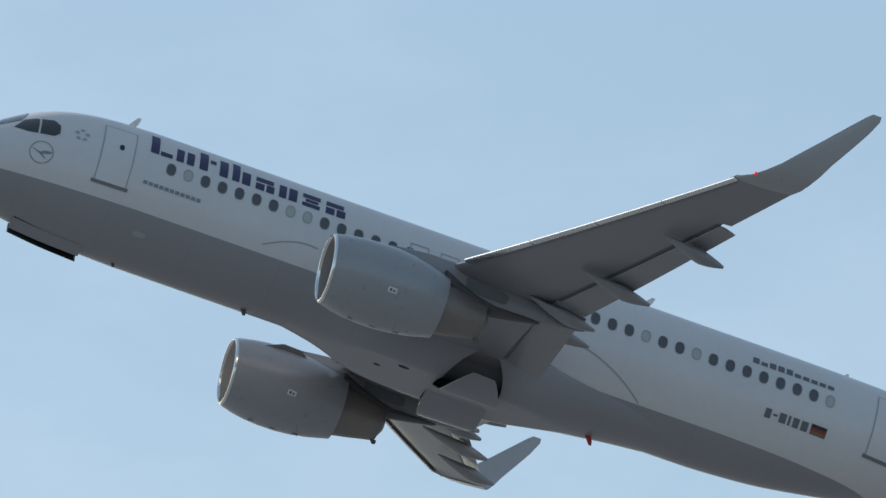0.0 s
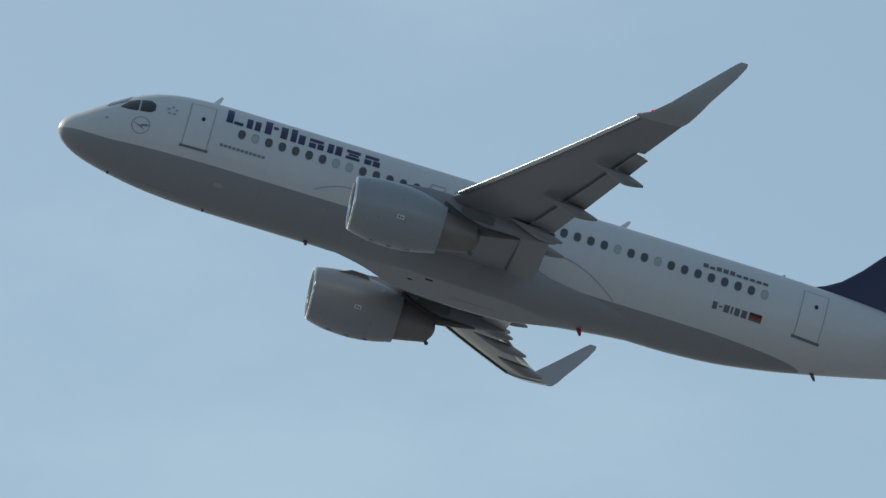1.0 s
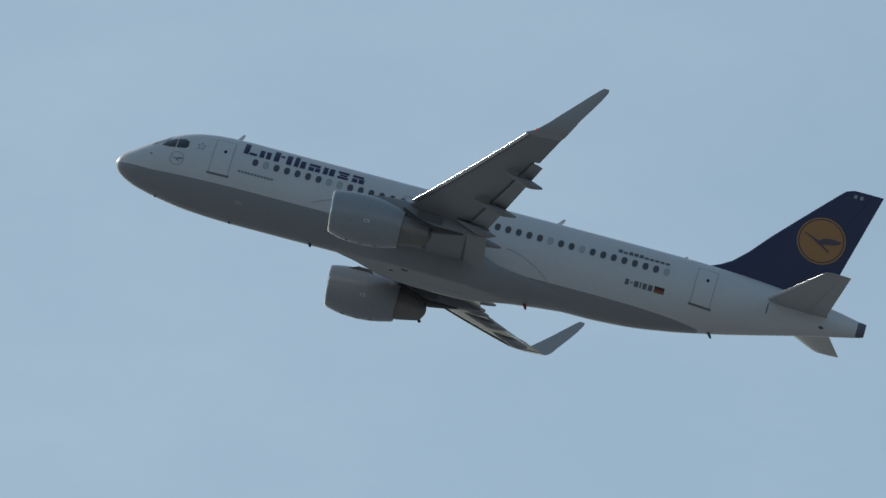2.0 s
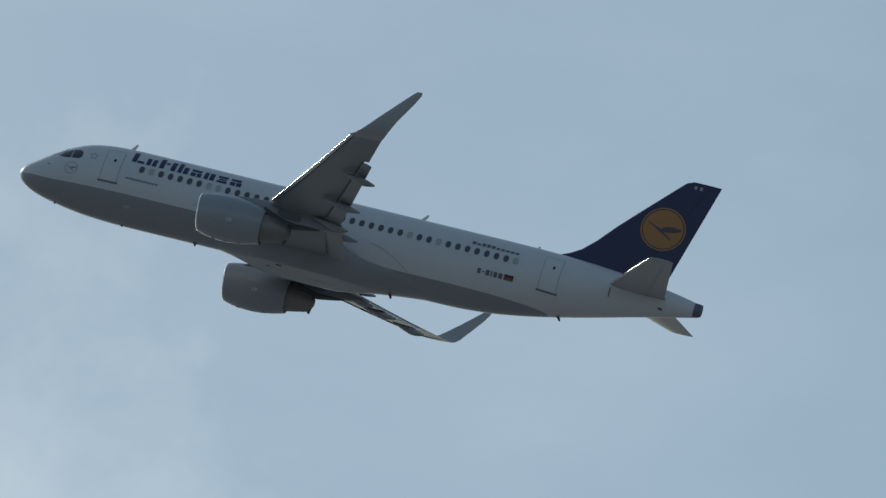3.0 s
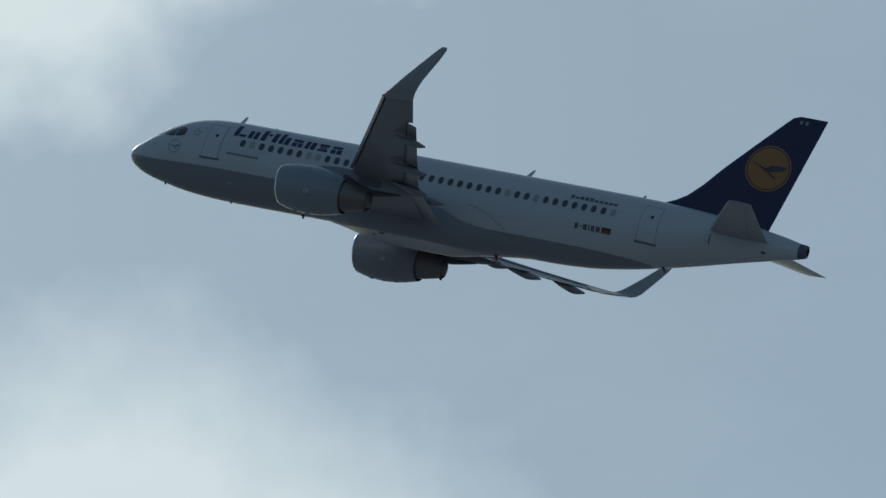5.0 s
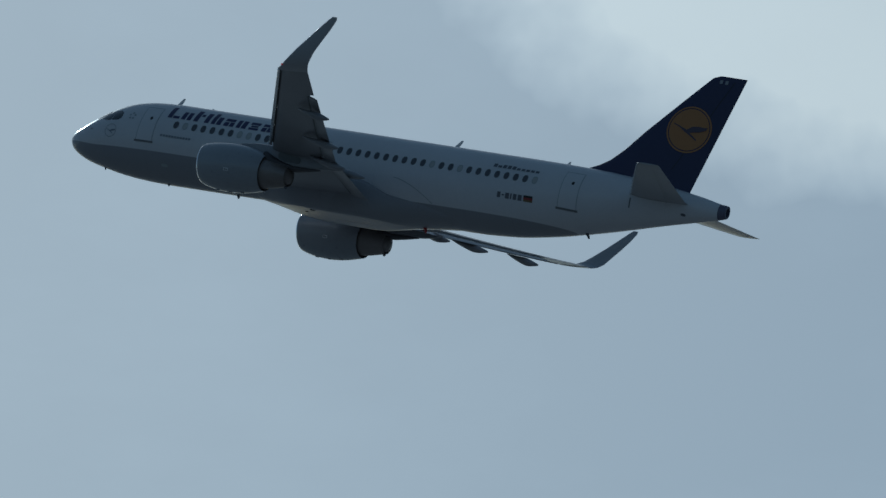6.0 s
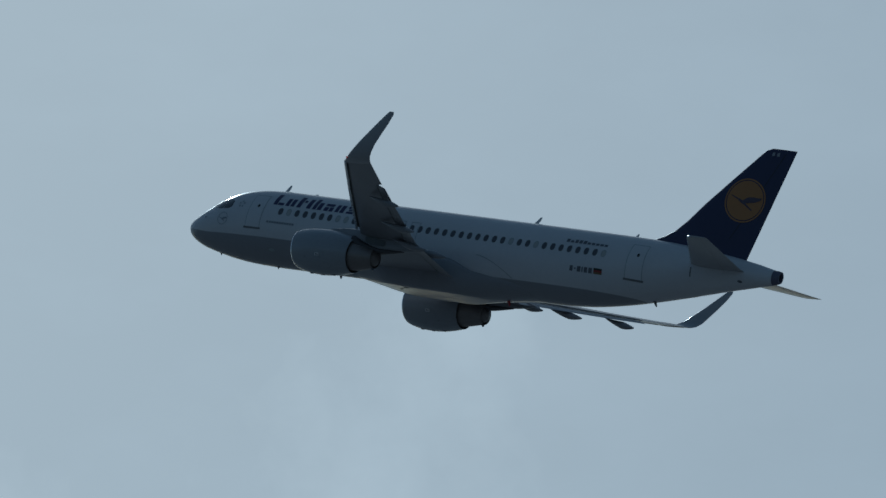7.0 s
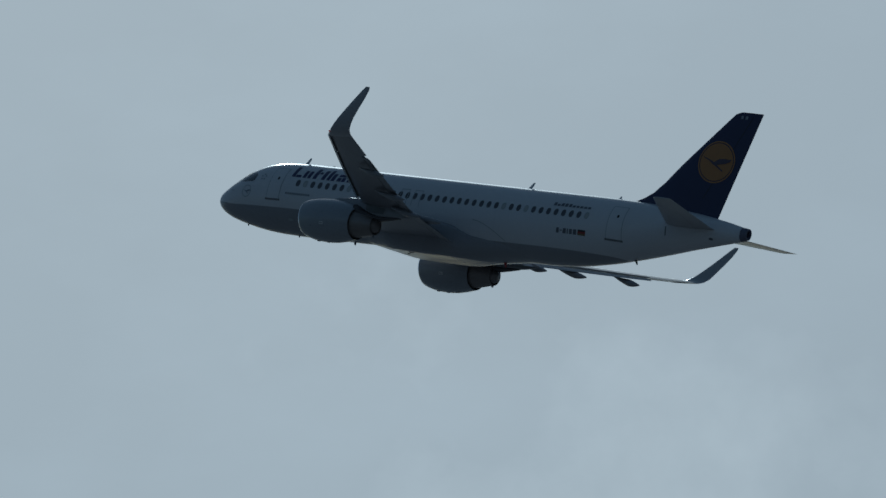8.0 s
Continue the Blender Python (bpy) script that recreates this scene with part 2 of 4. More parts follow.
ST_W = [0.0, 0.29, 0.57, 0.88, 1.14, 1.37, 1.52, 1.63, 1.72, 1.80, 1.87, 1.93, 1.975, 1.975, 1.95, 1.84, 1.62, 1.33, 0.98, 0.60, 0.36]


def hull(x):
    """Crown height, keel height, half width and the height of the widest line."""
    t, b, w = (pchip(ST_X, s, x) for s in (ST_T, ST_B, ST_W))
    k = min(max(x / 6.4, 0), 1)
    mid = (t + b) / 2
    zc = mid - 0.24 * k * (1 - k)
    return t, b, w, zc


def skin(x, z, side=-1, off=0.0):
    """A point on the hull's side at x and z, moved out by off."""
    def at(x_, z_):
        t, b, w, zc = hull(x_)
        h = (t - zc) if z_ > zc else (zc - b)
        q = max(0.0, 1 - ((z_ - zc) / h) ** 2)
        return Vector((x_, side * w * math.sqrt(q), z_))
    p = at(x, z)
    if off:
        e = 0.03
        n = (at(x + e, z) - at(x - e, z)).cross(at(x, z + e) - at(x, z - e))
        n.normalize()
        if n.y * side < 0:
            n = -n
        p = p + n * off
    return p


def rect_patch(bm, x0, x1, z0, z1, side=-1, off=0.012, slant=0.0, step=0.15):
    nx, nz = max(1, int((x1 - x0) / step)), max(1, int((z1 - z0) / step))
    g = [[bm.verts.new(skin(x0 + (x1 - x0) * i / nx + slant * (z0 + (z1 - z0) * j / nz), z0 + (z1 - z0) * j / nz, side, off))
          for j in range(nz + 1)] for i in range(nx + 1)]
    for i in range(nx):
        for j in range(nz):
            bm.faces.new((g[i][j], g[i + 1][j], g[i + 1][j + 1], g[i][j + 1]))


def oval_patch(bm, x, z, rx, rz, side=-1, off=0.012, seg=16, power=2.6, inner=0.0):
    def ring(k):
        out = []
        for i in range(seg):
            a = 2 * math.pi * i / seg
            c, s = math.cos(a), math.sin(a)
            r = (abs(c) ** power + abs(s) ** power) ** (-1 / power)
            out.append(bm.verts.new(skin(x + rx * k * r * c, z + rz * k * r * s, side, off)))
        return out
    a = ring(1.0)
    if inner:
        b = ring(inner)
        for i in range(seg):
            bm.faces.new((a[i], a[(i + 1) % seg], b[(i + 1) % seg], b[i]))
    else:
        c = bm.verts.new(skin(x, z, side, off))
        for i in range(seg):
            bm.faces.new((a[i], a[(i + 1) % seg], c))


def foil(n=14, thick=0.12, camber=0.015, end=1.0):
    """Airfoil outline for chord 1: upper side from the tail to the nose, then the lower side."""
    up, lo = [], []
    for i in range(n + 1):
        u = (1 - math.cos(math.pi * i / n)) / 2 * end
        t = 5 * thick * (0.2969 * math.sqrt(u) - 0.126 * u - 0.3516 * u * u + 0.2843 * u ** 3 - 0.1015 * u ** 4)
        t += 0.0012 * u
        c = camber * (1 - (2 * u - 0.9) ** 2) if camber else 0
        up.append((u, c + t))
        lo.append((u, c - t))
    return up[::-1] + lo[1:]


def foil_loft(bm, sections, end=1.0, camber=0.015, n=14):
    """sections: leading edge point, chord, twist in degrees, thickness, lean of the span in degrees (0 flat, 90 upright)."""
    rings = []
    for (x, y, z), c, tw, th, lean in sections:
        a, l = radians(tw), radians(lean)
        s = 1 if y >= 0 else -1
        ring = []
        for u, v in foil(n, th, camber, end):
            dx = u * c * math.cos(a) + v * c * math.sin(a)
            dn = -u * c * math.sin(a) + v * c * math.cos(a)
            ring.append((x + dx, y - s * dn * math.sin(l), z + dn * math.cos(l)))
        rings.append(ring)
    loft(bm, rings)


# ---------------------------------------------------------------- the ground
def make_ground():
    bm = bmesh.new()
    bmesh.ops.create_grid(bm, x_segments=40, y_segments=40, size=20000)
    ob = part("ground", bm, ground_material(), None, smooth=False)
    tagged(ob, "flat pale airfield ground reaching the horizon under the flight path", "ground", kind="structure")


# ---------------------------------------------------------------- the airliner
def wing_le(y):
    return 12.54 + 0.511 * (y - 1.95), -1.20 + 0.100 * (y - 1.95) + 0.0026 * (y - 1.95) ** 2


def wing_te(y):
    return 18.45 + (0.0 if y < 6.4 else (y - 6.4) * 0.318)


def wing_twist(y):
    return 3.6 - 4.0 * (y - 1.95) / 14.6


def wing_thick(y):
    return 0.150 - 0.035 * min(1, (y - 1.95) / 6) - 0.008 * max(0, (y - 8) / 8.5)


def build_fuselage(root):
    bm = bmesh.new()
    xs = [0.012, 0.03, 0.06, 0.1, 0.16, 0.24, 0.34, 0.46, 0.6] + list(np.linspace(0.75, 7, 34)) + list(np.linspace(7.5, 23.5, 33)) + list(np.linspace(24, 37.1, 40))
    rings = []
    for x in xs:
        t, b, w, zc = hull(x)
        if x < 0.09:  # rounded tip
            k = math.sqrt(x / 0.08)
            t, b, w, zc = -0.56 + 0.26 * k, -0.56 - 0.26 * k, 0.29 * k, -0.56
        ring = []
        for i in range(72):
            a = 2 * math.pi * i / 72
            c, s = math.cos(a), math.sin(a)
            ring.append((x, w * c, zc + ((t - zc) if s > 0 else (zc - b)) * s))
        rings.append(ring)
    loft(bm, rings)
    return part("fuselage", bm, HULL, root, "white hull with a grey belly below a painted line")


def build_tail_cone(root):
    bm = bmesh.new()
    rings = []
    for x, r, zc in ((37.08, 0.385, 0.83), (37.3, 0.36, 0.85), (37.5, 0.31, 0.87), (37.5, 0.22, 0.87), (37.2, 0.2, 0.86)):
        rings.append([(x, r * 0.85 * math.cos(2 * math.pi * i / 24), zc + r * 1.05 * math.sin(2 * math.pi * i / 24)) for i in range(24)])
    loft(bm, rings)
    part("tail_exhaust", bm, CONE, root, "blue-grey tail exhaust cone")


FAIR_X = [10.5, 11.0, 11.7, 12.6, 14, 16, 18, 19.5, 20.8, 21.9, 22.9]
FAIR_B = [-1.92, -1.98, -2.09, -2.23, -2.38, -2.46, -2.46, -2.41, -2.29, -2.15, -2.06]
FAIR_W = [1.74, 1.74, 1.75, 1.80, 1.96, 2.19, 2.07, 1.64, 1.50, 1.38, 1.22]
FAIR_T = [-0.42, -0.48, -0.58, -0.75, -0.88, -0.66, -0.80, -1.18, -1.30, -1.36, -1.42]
BAY = (16.15, 18.05, 0.25, 1.95)
FAIR_N = 49
BAY_I = (7, 22)  # girth steps between which the wheel bay opens


def fair_point(x, i):
    b, w, t = (pchip(FAIR_X, q, x) for q in (FAIR_B, FAIR_W, FAIR_T))
    a = math.pi * i / (FAIR_N - 1)
    c, q = math.cos(a), math.sin(a)
    p = pchip([10.0, 10.5, 12.4, 14.6, 18.2, 20.8, 23.5], [2.0, 2.0, 2.05, 2.8, 2.8, 2.05, 2.0], x)
    r = (abs(c) ** p + abs(q) ** p) ** (-1 / p)
    if i in (0, FAIR_N - 1):  # the upper edge turns in under the hull
        return (x, 0.86 * w * (1 if c > 0 else -1), t + 0.12)
    deep = pchip([10.0, 12.2, 14.2, 17.6, 20.6, 23.5], [0.0, 0.0, 0.17, 0.17, 0.0, 0.0], x)
    return (x, w * r * c, max(b, t - (t - b + deep) * r * q))  # the keel is planed flat


def warp(x, i):
    """Draws the wheel bay's opening in towards its outboard end, like an arch."""
    k = min(i, FAIR_N - 1 - i)
    u = min(max((BAY_I[1] - k) / (BAY_I[1] - BAY_I[0]), 0), 1)
    if k < BAY_I[0]:
        u = max(0.0, k / BAY_I[0])
    lo, hi = BAY[0] + 0.75 * u ** 3.0, BAY[1] - 0.47 * u ** 3.6
    return pchip([10.0, 14.0, BAY[0], BAY[1], 20.5, 23.5], [10.0, 14.0, lo, hi, 20.5, 23.5], x)



def build_belly_fairing(root):
    """The wing-to-body fairing, with the two wheel bays cut into it."""
    bm = bmesh.new()
    xs = sorted(set([round(v, 3) for v in np.linspace(10.5, 22.9, 47)] + [BAY[0], BAY[1]]))
    vs = [[bm.verts.new(fair_point(warp(x, i), i)) for i in range(FAIR_N)] for x in xs]
    for x, a, b in zip(xs, vs, vs[1:]):
        for i in range(FAIR_N - 1):
            k = min(i, FAIR_N - 2 - i)
            if BAY[0] <= x < BAY[1] and BAY_I[0] <= k < BAY_I[1]:
                continue
            bm.faces.new((a[i], a[i + 1], b[i + 1], b[i]))
    part("belly_fairing", bm, FAIRING, root, "grey wing-to-body fairing")
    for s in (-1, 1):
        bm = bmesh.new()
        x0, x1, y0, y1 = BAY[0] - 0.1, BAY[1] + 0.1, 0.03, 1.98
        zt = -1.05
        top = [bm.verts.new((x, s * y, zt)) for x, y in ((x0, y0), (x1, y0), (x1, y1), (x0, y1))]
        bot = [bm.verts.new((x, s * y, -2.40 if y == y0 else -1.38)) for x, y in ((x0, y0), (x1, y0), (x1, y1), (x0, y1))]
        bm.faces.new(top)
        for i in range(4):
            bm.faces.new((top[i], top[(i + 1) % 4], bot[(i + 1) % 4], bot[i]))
        # bay walls are near-black, so the colour itself carries the shade inside
        part("wheel_bay", bm, DARK, root, "open wheel bay, walls coloured near-black for the shade inside", smooth=False)


def build_gear_doors(root):
    """Hinged along the keel; returns the doors that swing."""
    doors = []
    for s in (-1, 1):
        bm = bmesh.new()
        grid = []
        n, m = 8, BAY_I[1] - BAY_I[0]
        for i in range(n + 1):
            x = BAY[0] + (BAY[1] - BAY[0]) * i / n
            grid.append([(warp(x, k), fair_point(warp(x, k), k)[1], fair_point(warp(x, k), k)[2] - 0.006) for k in range(BAY_I[1], BAY_I[0] - 1, -1)])
        hy = grid[0][0][1]
        hz = grid[0][0][2]
        lo = [[bm.verts.new((x, s * (y - hy), z - hz)) for x, y, z in row] for row in grid]
        hi = [[bm.verts.new((x, s * (y - hy), z - hz + 0.05)) for x, y, z in row] for row in grid]
        for i in range(n):
            for j in range(m):
                bm.faces.new((lo[i][j], lo[i + 1][j], lo[i + 1][j + 1], lo[i][j + 1]))
                bm.faces.new((hi[i][j], hi[i + 1][j], hi[i + 1][j + 1], hi[i][j + 1]))
        edge = [(i, 0) for i in range(n)] + [(n, j) for j in range(m)] + [(i, m) for i in range(n, 0, -1)] + [(0, j) for j in range(m, 0, -1)]
        for (a, b), (c, d) in zip(edge, edge[1:] + edge[:1]):
            bm.faces.new((lo[a][b], lo[c][d], hi[c][d], hi[a][b]))
        ob = part("main_gear_door", bm, DOOR_GREY, root, "grey wheel bay door, swinging shut")
        doors.append((ob, s, (0, s * hy, hz)))
    # the nose wheel bay and its doors
    def keel(x, y):
        t, b, w, zc = hull(x)
        return zc - (zc - b) * math.sqrt(1 - (y / w) ** 2)

    ys = [-0.34, -0.17, 0.0, 0.17, 0.34]
    # a closed dark block just below the skin stands for the shaded opening
    bm = bmesh.new()
    loft(bm, [[(x, y, keel(x, y) - 0.002) for y in ys] + [(x, y, keel(x, 0.34) + 0.2) for y in ys[::-1]] for x in np.linspace(2.9, 5.0, 8)])
    part("nose_wheel_bay", bm, DARK, root, "near-black block standing for the shade in the nose wheel bay", smooth=False)
    nose = []
    for s in (-1, 1):
        bm = bmesh.new()
        rings = []
        hz = -2.0
        for x in np.linspace(2.85, 5.05, 10):
            pts = [(y, keel(x, y) - 0.007) for y in (0.40, 0.2, 0.0)] + [(y, keel(x, y) - 0.004) for y in (0.0, 0.2, 0.40)]
            rings.append([(x, s * (y - 0.40), z - hz) for y, z in pts])
        loft(bm, rings)
        ob = part("nose_gear_door", bm, DOOR_GREY, root, "grey nose wheel bay door, swinging shut")
        bm = bmesh.new()
        loft(bm, [[(x, s * (y - 0.40), keel(x, y) - hz + 0.003) for y in (0.385, 0.2, 0.015)] for x in np.linspace(2.9, 5.0, 8)], cap=False, closed=False)
        part("door_lining", bm, DARK, ob, "dark inner face of the door")
        ob.location = (0, s * 0.40, hz)
        nose.append((ob, s, (0, s * 0.40, hz)))
    return doors, nose


def rounded(pts, n=4):
    """A smooth curve through a row of points."""
    out = []
    for i in range(len(pts) - 1):
        p = [Vector(pts[min(max(i + k, 0), len(pts) - 1)]) for k in (-1, 0, 1, 2)]
        for j in range(n):
            t = j / n
            out.append(tuple(0.5 * (2 * p[1] + (p[2] - p[0]) * t + (2 * p[0] - 5 * p[1] + 4 * p[2] - p[3]) * t * t + (3 * p[1] - p[0] - 3 * p[2] + p[3]) * t ** 3)))
    return out + [pts[-1]]


def build_wing(root, s):
    ys = [1.2, 1.95, 3.2, 4.8, 6.4, 8.5, 10.5, 12.4, 13.75]

    def sec(y, back=0.23):
        x, z = wing_le(y)
        x, z = x + back, z + 0.01
        c = wing_te(y) - x
        return ((x, s * y, z), c, wing_twist(y), wing_thick(y), 6.0)

    bm = bmesh.new()
    foil_loft(bm, [sec(y) for y in ys], end=0.88)
    wing = part("wing", bm, WING, root, "grey wing, flaps and slats out")
    bm = bmesh.new()
    foil_loft(bm, [sec(y) for y in (13.74, 15.2, 16.2)] + [sec(16.24, 0.03), sec(16.45, 0.0)])
    part("wing_tip", bm, WING, wing)
    bm = bmesh.new()
    x0, z0 = wing_le(16.45)
    c0 = wing_te(16.45) - x0
    tip = [((x0, s * 16.45, z0), c0, wing_twist(16.45), 0.105, 8),
           ((20.34, s * 16.85, z0 + 0.08), 1.48, 0, 0.10, 20), ((20.62, s * 17.15, z0 + 0.23), 1.34, 0, 0.10, 36),
           ((20.96, s * 17.38, z0 + 0.49), 1.18, 0, 0.095, 55), ((21.30, s * 17.52, z0 + 0.84), 1.03, 0, 0.09, 70),
           ((21.85, s * 17.67, z0 + 1.40), 0.84, 0, 0.09, 78), ((22.40, s * 17.79, z0 + 1.98), 0.65, 0, 0.09, 80),
           ((22.84, s * 17.87, z0 + 2.44), 0.44, 0, 0.09, 81), ((23.02, s * 17.90, z0 + 2.60), 0.26, 0, 0.09, 81)]
    foil_loft(bm, tip, camber=0.0)
    part("sharklet", bm, SHARK, wing, "light grey upswept wing tip fin")
    # trailing-edge flaps, one inboard and one outboard, drooped with a slot ahead of them
    for y0, y1 in ((2.15, 6.40), (6.43, 13.65)):
        bm = bmesh.new()
        out = []
        for y in np.linspace(y0, y1, 6):
            x, z = wing_le(y)
            c = wing_te(y) - x
            tw = radians(wing_twist(y))
            cf = 0.235 * c if y > 6.4 else 0.235 * 4.4 + 0.02 * (6.4 - y)
            ext = 0.62 if y < 6.4 else 0.54
            hx, hz = wing_te(y) - cf * ext, z - math.sin(tw) * (c - cf * ext) - 0.045 - 0.008 * c
            out.append(((hx, s * y, hz), cf, 11 + wing_twist(y), 0.13, 6.0))
        foil_loft(bm, out, camber=0.02)
        part("flap", bm, FLAP, wing, "drooped trailing-edge flap")
        bm = bmesh.new()  # dark strip: shade of the slot ahead of the flap, put into colour
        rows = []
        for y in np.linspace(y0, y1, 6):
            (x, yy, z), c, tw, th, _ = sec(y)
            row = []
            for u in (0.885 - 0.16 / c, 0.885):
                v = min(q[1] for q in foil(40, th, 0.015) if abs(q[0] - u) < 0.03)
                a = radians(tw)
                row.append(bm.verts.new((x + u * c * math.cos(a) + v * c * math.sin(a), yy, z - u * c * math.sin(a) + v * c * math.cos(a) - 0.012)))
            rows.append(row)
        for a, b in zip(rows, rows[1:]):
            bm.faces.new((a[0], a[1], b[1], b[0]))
        part("flap_slot_shade", bm, SEAM_AND_SHADE, wing, "dark strip painted for the shade in the slot ahead of the flap")
    # leading-edge slats
    for y0, y1 in ((2.5, 4.9), (6.6, 9.0), (9.04, 11.4), (11.44, 13.8), (13.84, 16.4)):
        bm = bmesh.new()
        rings, coves = [], []
        for y in np.linspace(y0, y1, 4):
            x, z = wing_le(y)
            c = wing_te(y) - x
            k = 0.42 + 0.08 * c
            outer = [(0.62, 0.20), (0.35, 0.165), (0.13, 0.07), (0.03, 0.0), (0.0, -0.06), (0.03, -0.11), (0.12, -0.14), (0.26, -0.14)]
            outer = rounded(outer)
            rear = [(0.18, -0.10), (0.14, -0.04), (0.18, 0.05), (0.38, 0.13)]
            rings.append([(x + u * k, s * y, z + v * k) for u, v in outer + rear])
            coves.append([(x + u * k + 0.012, s * y, z + v * k - 0.004) for u, v in [outer[-1]] + rear + [(0.62, 0.185)]])
        loft(bm, rings)
        slat = part("slat", bm, EDGE, wing, "extended bare metal leading-edge slat")
        # dark sheet lining the slat's hollow, its colour standing for the shade there
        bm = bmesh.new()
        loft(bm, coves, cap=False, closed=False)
        part("slat_cove_shade", bm, SEAM_AND_SHADE, slat, "dark sheet painted for the shade in the hollow behind the slat")
    # flap track fairings: boat-shaped pods under the trailing edge
    for y, xt, zt, ln in ((4.5, 19.55, -1.25, 2.3), (6.2, 19.25, -1.32, 2.1), (8.8, 20.10, -0.96, 2.2), (12.35, 21.16, -0.42, 1.9)):
        bm = bmesh.new()
        rings = []
        for k in range(17):
            u = k / 16
            w = 0.29 * (min(1, u * 1.9 + 0.02) ** 0.8) * (1 - 0.88 * max(0, (u - 0.55) / 0.45) ** 1.5) + 0.012
            h = 0.19 * (min(1, u * 1.6 + 0.02) ** 0.8) * (1 - 0.85 * max(0, (u - 0.6) / 0.4) ** 1.6) + 0.012
            xx = xt - ln * (1 - u)
            zc = zt + (1 - u) * 0.34 - 0.06 * math.sin(math.pi * u)
            rings.append([(xx, s * (y + w * math.cos(2 * math.pi * i / 16)), zc + h * math.sin(2 * math.pi * i / 16)) for i in range(16)])
        loft(bm, rings)
        part("flap_fairing", bm, WING, wing, "boat-shaped flap track fairing")
    # position lamp at the tip
    bm = bmesh.new()
    bmesh.ops.create_uvsphere(bm, u_segments=10, v_segments=6, radius=0.05, matrix=pose(20.40, s * 16.94, z0 + 0.10))
    part("position_lamp", bm, NAV_RED if s < 0 else PANE, wing, "small wing tip position lamp")
    return wing


def ring_x(x, r, cy, cz, n=48, flat=1.0):
    # the inlet leans: its crown reaches further forward than its keel
    k = 0.10 * min(1, max(0, (12.6 - x) / 1.3))
    return [(x + k * (0.45 - math.sin(2 * math.pi * i / n)), cy + r * math.cos(2 * math.pi * i / n), cz + r * flat * math.sin(2 * math.pi * i / n)) for i in range(n)]


def build_engine(root, s):
    cy, cz = s * 5.75, -2.06
    eng = new("engine", None)
    eng.parent = root
    tagged(eng, "turbofan engine under the wing with a pale grey cowl")
    prof = [(11.23, 1.02), (11.33, 1.055), (11.5, 1.095), (11.75, 1.145), (12.1, 1.195), (12.6, 1.225), (13.1, 1.225), (13.6, 1.18), (14.1, 1.09), (14.55, 0.975), (14.74, 0.925)]
    bm = bmesh.new()
    outer = [ring_x(x, r, cy, cz) for x, r in prof]
    inner = [ring_x(x, r, cy, cz) for x, r in ((14.74, 0.90), (14.4, 0.92), (13.9, 0.93))]
    loft(bm, outer + inner, cap=False)
    part("cowl", bm, COWL, eng, "pale blue-grey fan cowl")
    bm = bmesh.new()
    lip = [(11.235, 1.024), (11.195, 1.006), (11.168, 0.986), (11.155, 0.965), (11.165, 0.948), (11.19, 0.935), (11.24, 0.925)]
    loft(bm, [ring_x(x, r, cy, cz) for x, r in lip], cap=False)
    part("inlet_lip", bm, LIP, eng, "bright polished metal inlet lip")
    bm = bmesh.new()
    loft(bm, [ring_x(x, r, cy, cz) for x, r in ((11.235, 0.926), (11.5, 0.885), (11.8, 0.865), (12.1, 0.87))], cap=False)
    part("inlet_duct", bm, DUCT, eng, "pale inlet duct lining")
    bm = bmesh.new()
    loft(bm, [ring_x(x, r, cy, cz) for x, r in ((12.08, 0.872), (12.09, 0.3))], cap=False)
    for k in range(24):  # fan blades
        a = 2 * math.pi * k / 24
        q = []
        for r, dx, tw in ((0.25, 0.0, 0.10), (0.86, 0.0, 0.05)):
            for e in (-1, 1):
                b = a + e * tw * (0.9 if r < 0.5 else 1.6)
                q.append(bm.verts.new((12.0 + 0.05 * e, cy + r * math.cos(b), cz + r * math.sin(b))))
        bm.faces.new((q[0], q[1], q[3], q[2]))
    part("fan", bm, FAN, eng, "dark fan disc", smooth=False)
    bm = bmesh.new()
    loft(bm, [ring_x(x, r, cy, cz, 24) for x, r in ((11.62, 0.01), (11.68, 0.07), (11.8, 0.16), (11.98, 0.28))])
    part("spinner", bm, FAN, eng)
    bm = bmesh.new()
    loft(bm, [ring_x(x, r, cy, cz) for x, r in ((13.9, 0.78), (14.5, 0.81), (14.75, 0.795), (15.2, 0.71), (15.75, 0.59), (16.05, 0.53), (16.05, 0.50), (15.6, 0.48))])
    part("core_cowl", bm, HOT, eng, "heat-stained metal core cowl")
    bm = bmesh.new()
    loft(bm, [ring_x(x, r, cy, cz, 24) for x, r in ((15.5, 0.47), (15.95, 0.46), (16.1, 0.38), (16.2, 0.2), (16.23, 0.05))])
    part("exhaust_plug", bm, HOT, eng)
    bm = bmesh.new()
    loft(bm, [ring_x(x, r, cy, cz) for x, r in ((13.95, 0.94), (13.96, 0.6))], cap=False)
    part("fan_duct", bm, SEAM_AND_SHADE, eng)
    # strake on the inboard side of the cowl, darkened for its edge-on shading
    bm = bmesh.new()
    a = radians(50)
    pts = [(12.0, 1.18), (12.5, 1.40), (13.1, 1.38), (13.3, 1.20)]
    loft(bm, [[(x, cy - s * (r * math.cos(a) + d * math.sin(a)), cz + r * math.sin(a) - d * math.cos(a)) for x, r in pts] for d in (-0.015, 0.015)])
    part("strake", bm, SEAM_AND_SHADE, eng, smooth=False)
    # latch line along the keel of the cowl and a small placard on its flank
    for x in (12.3, 13.0, 13.7):
        bm = bmesh.new()
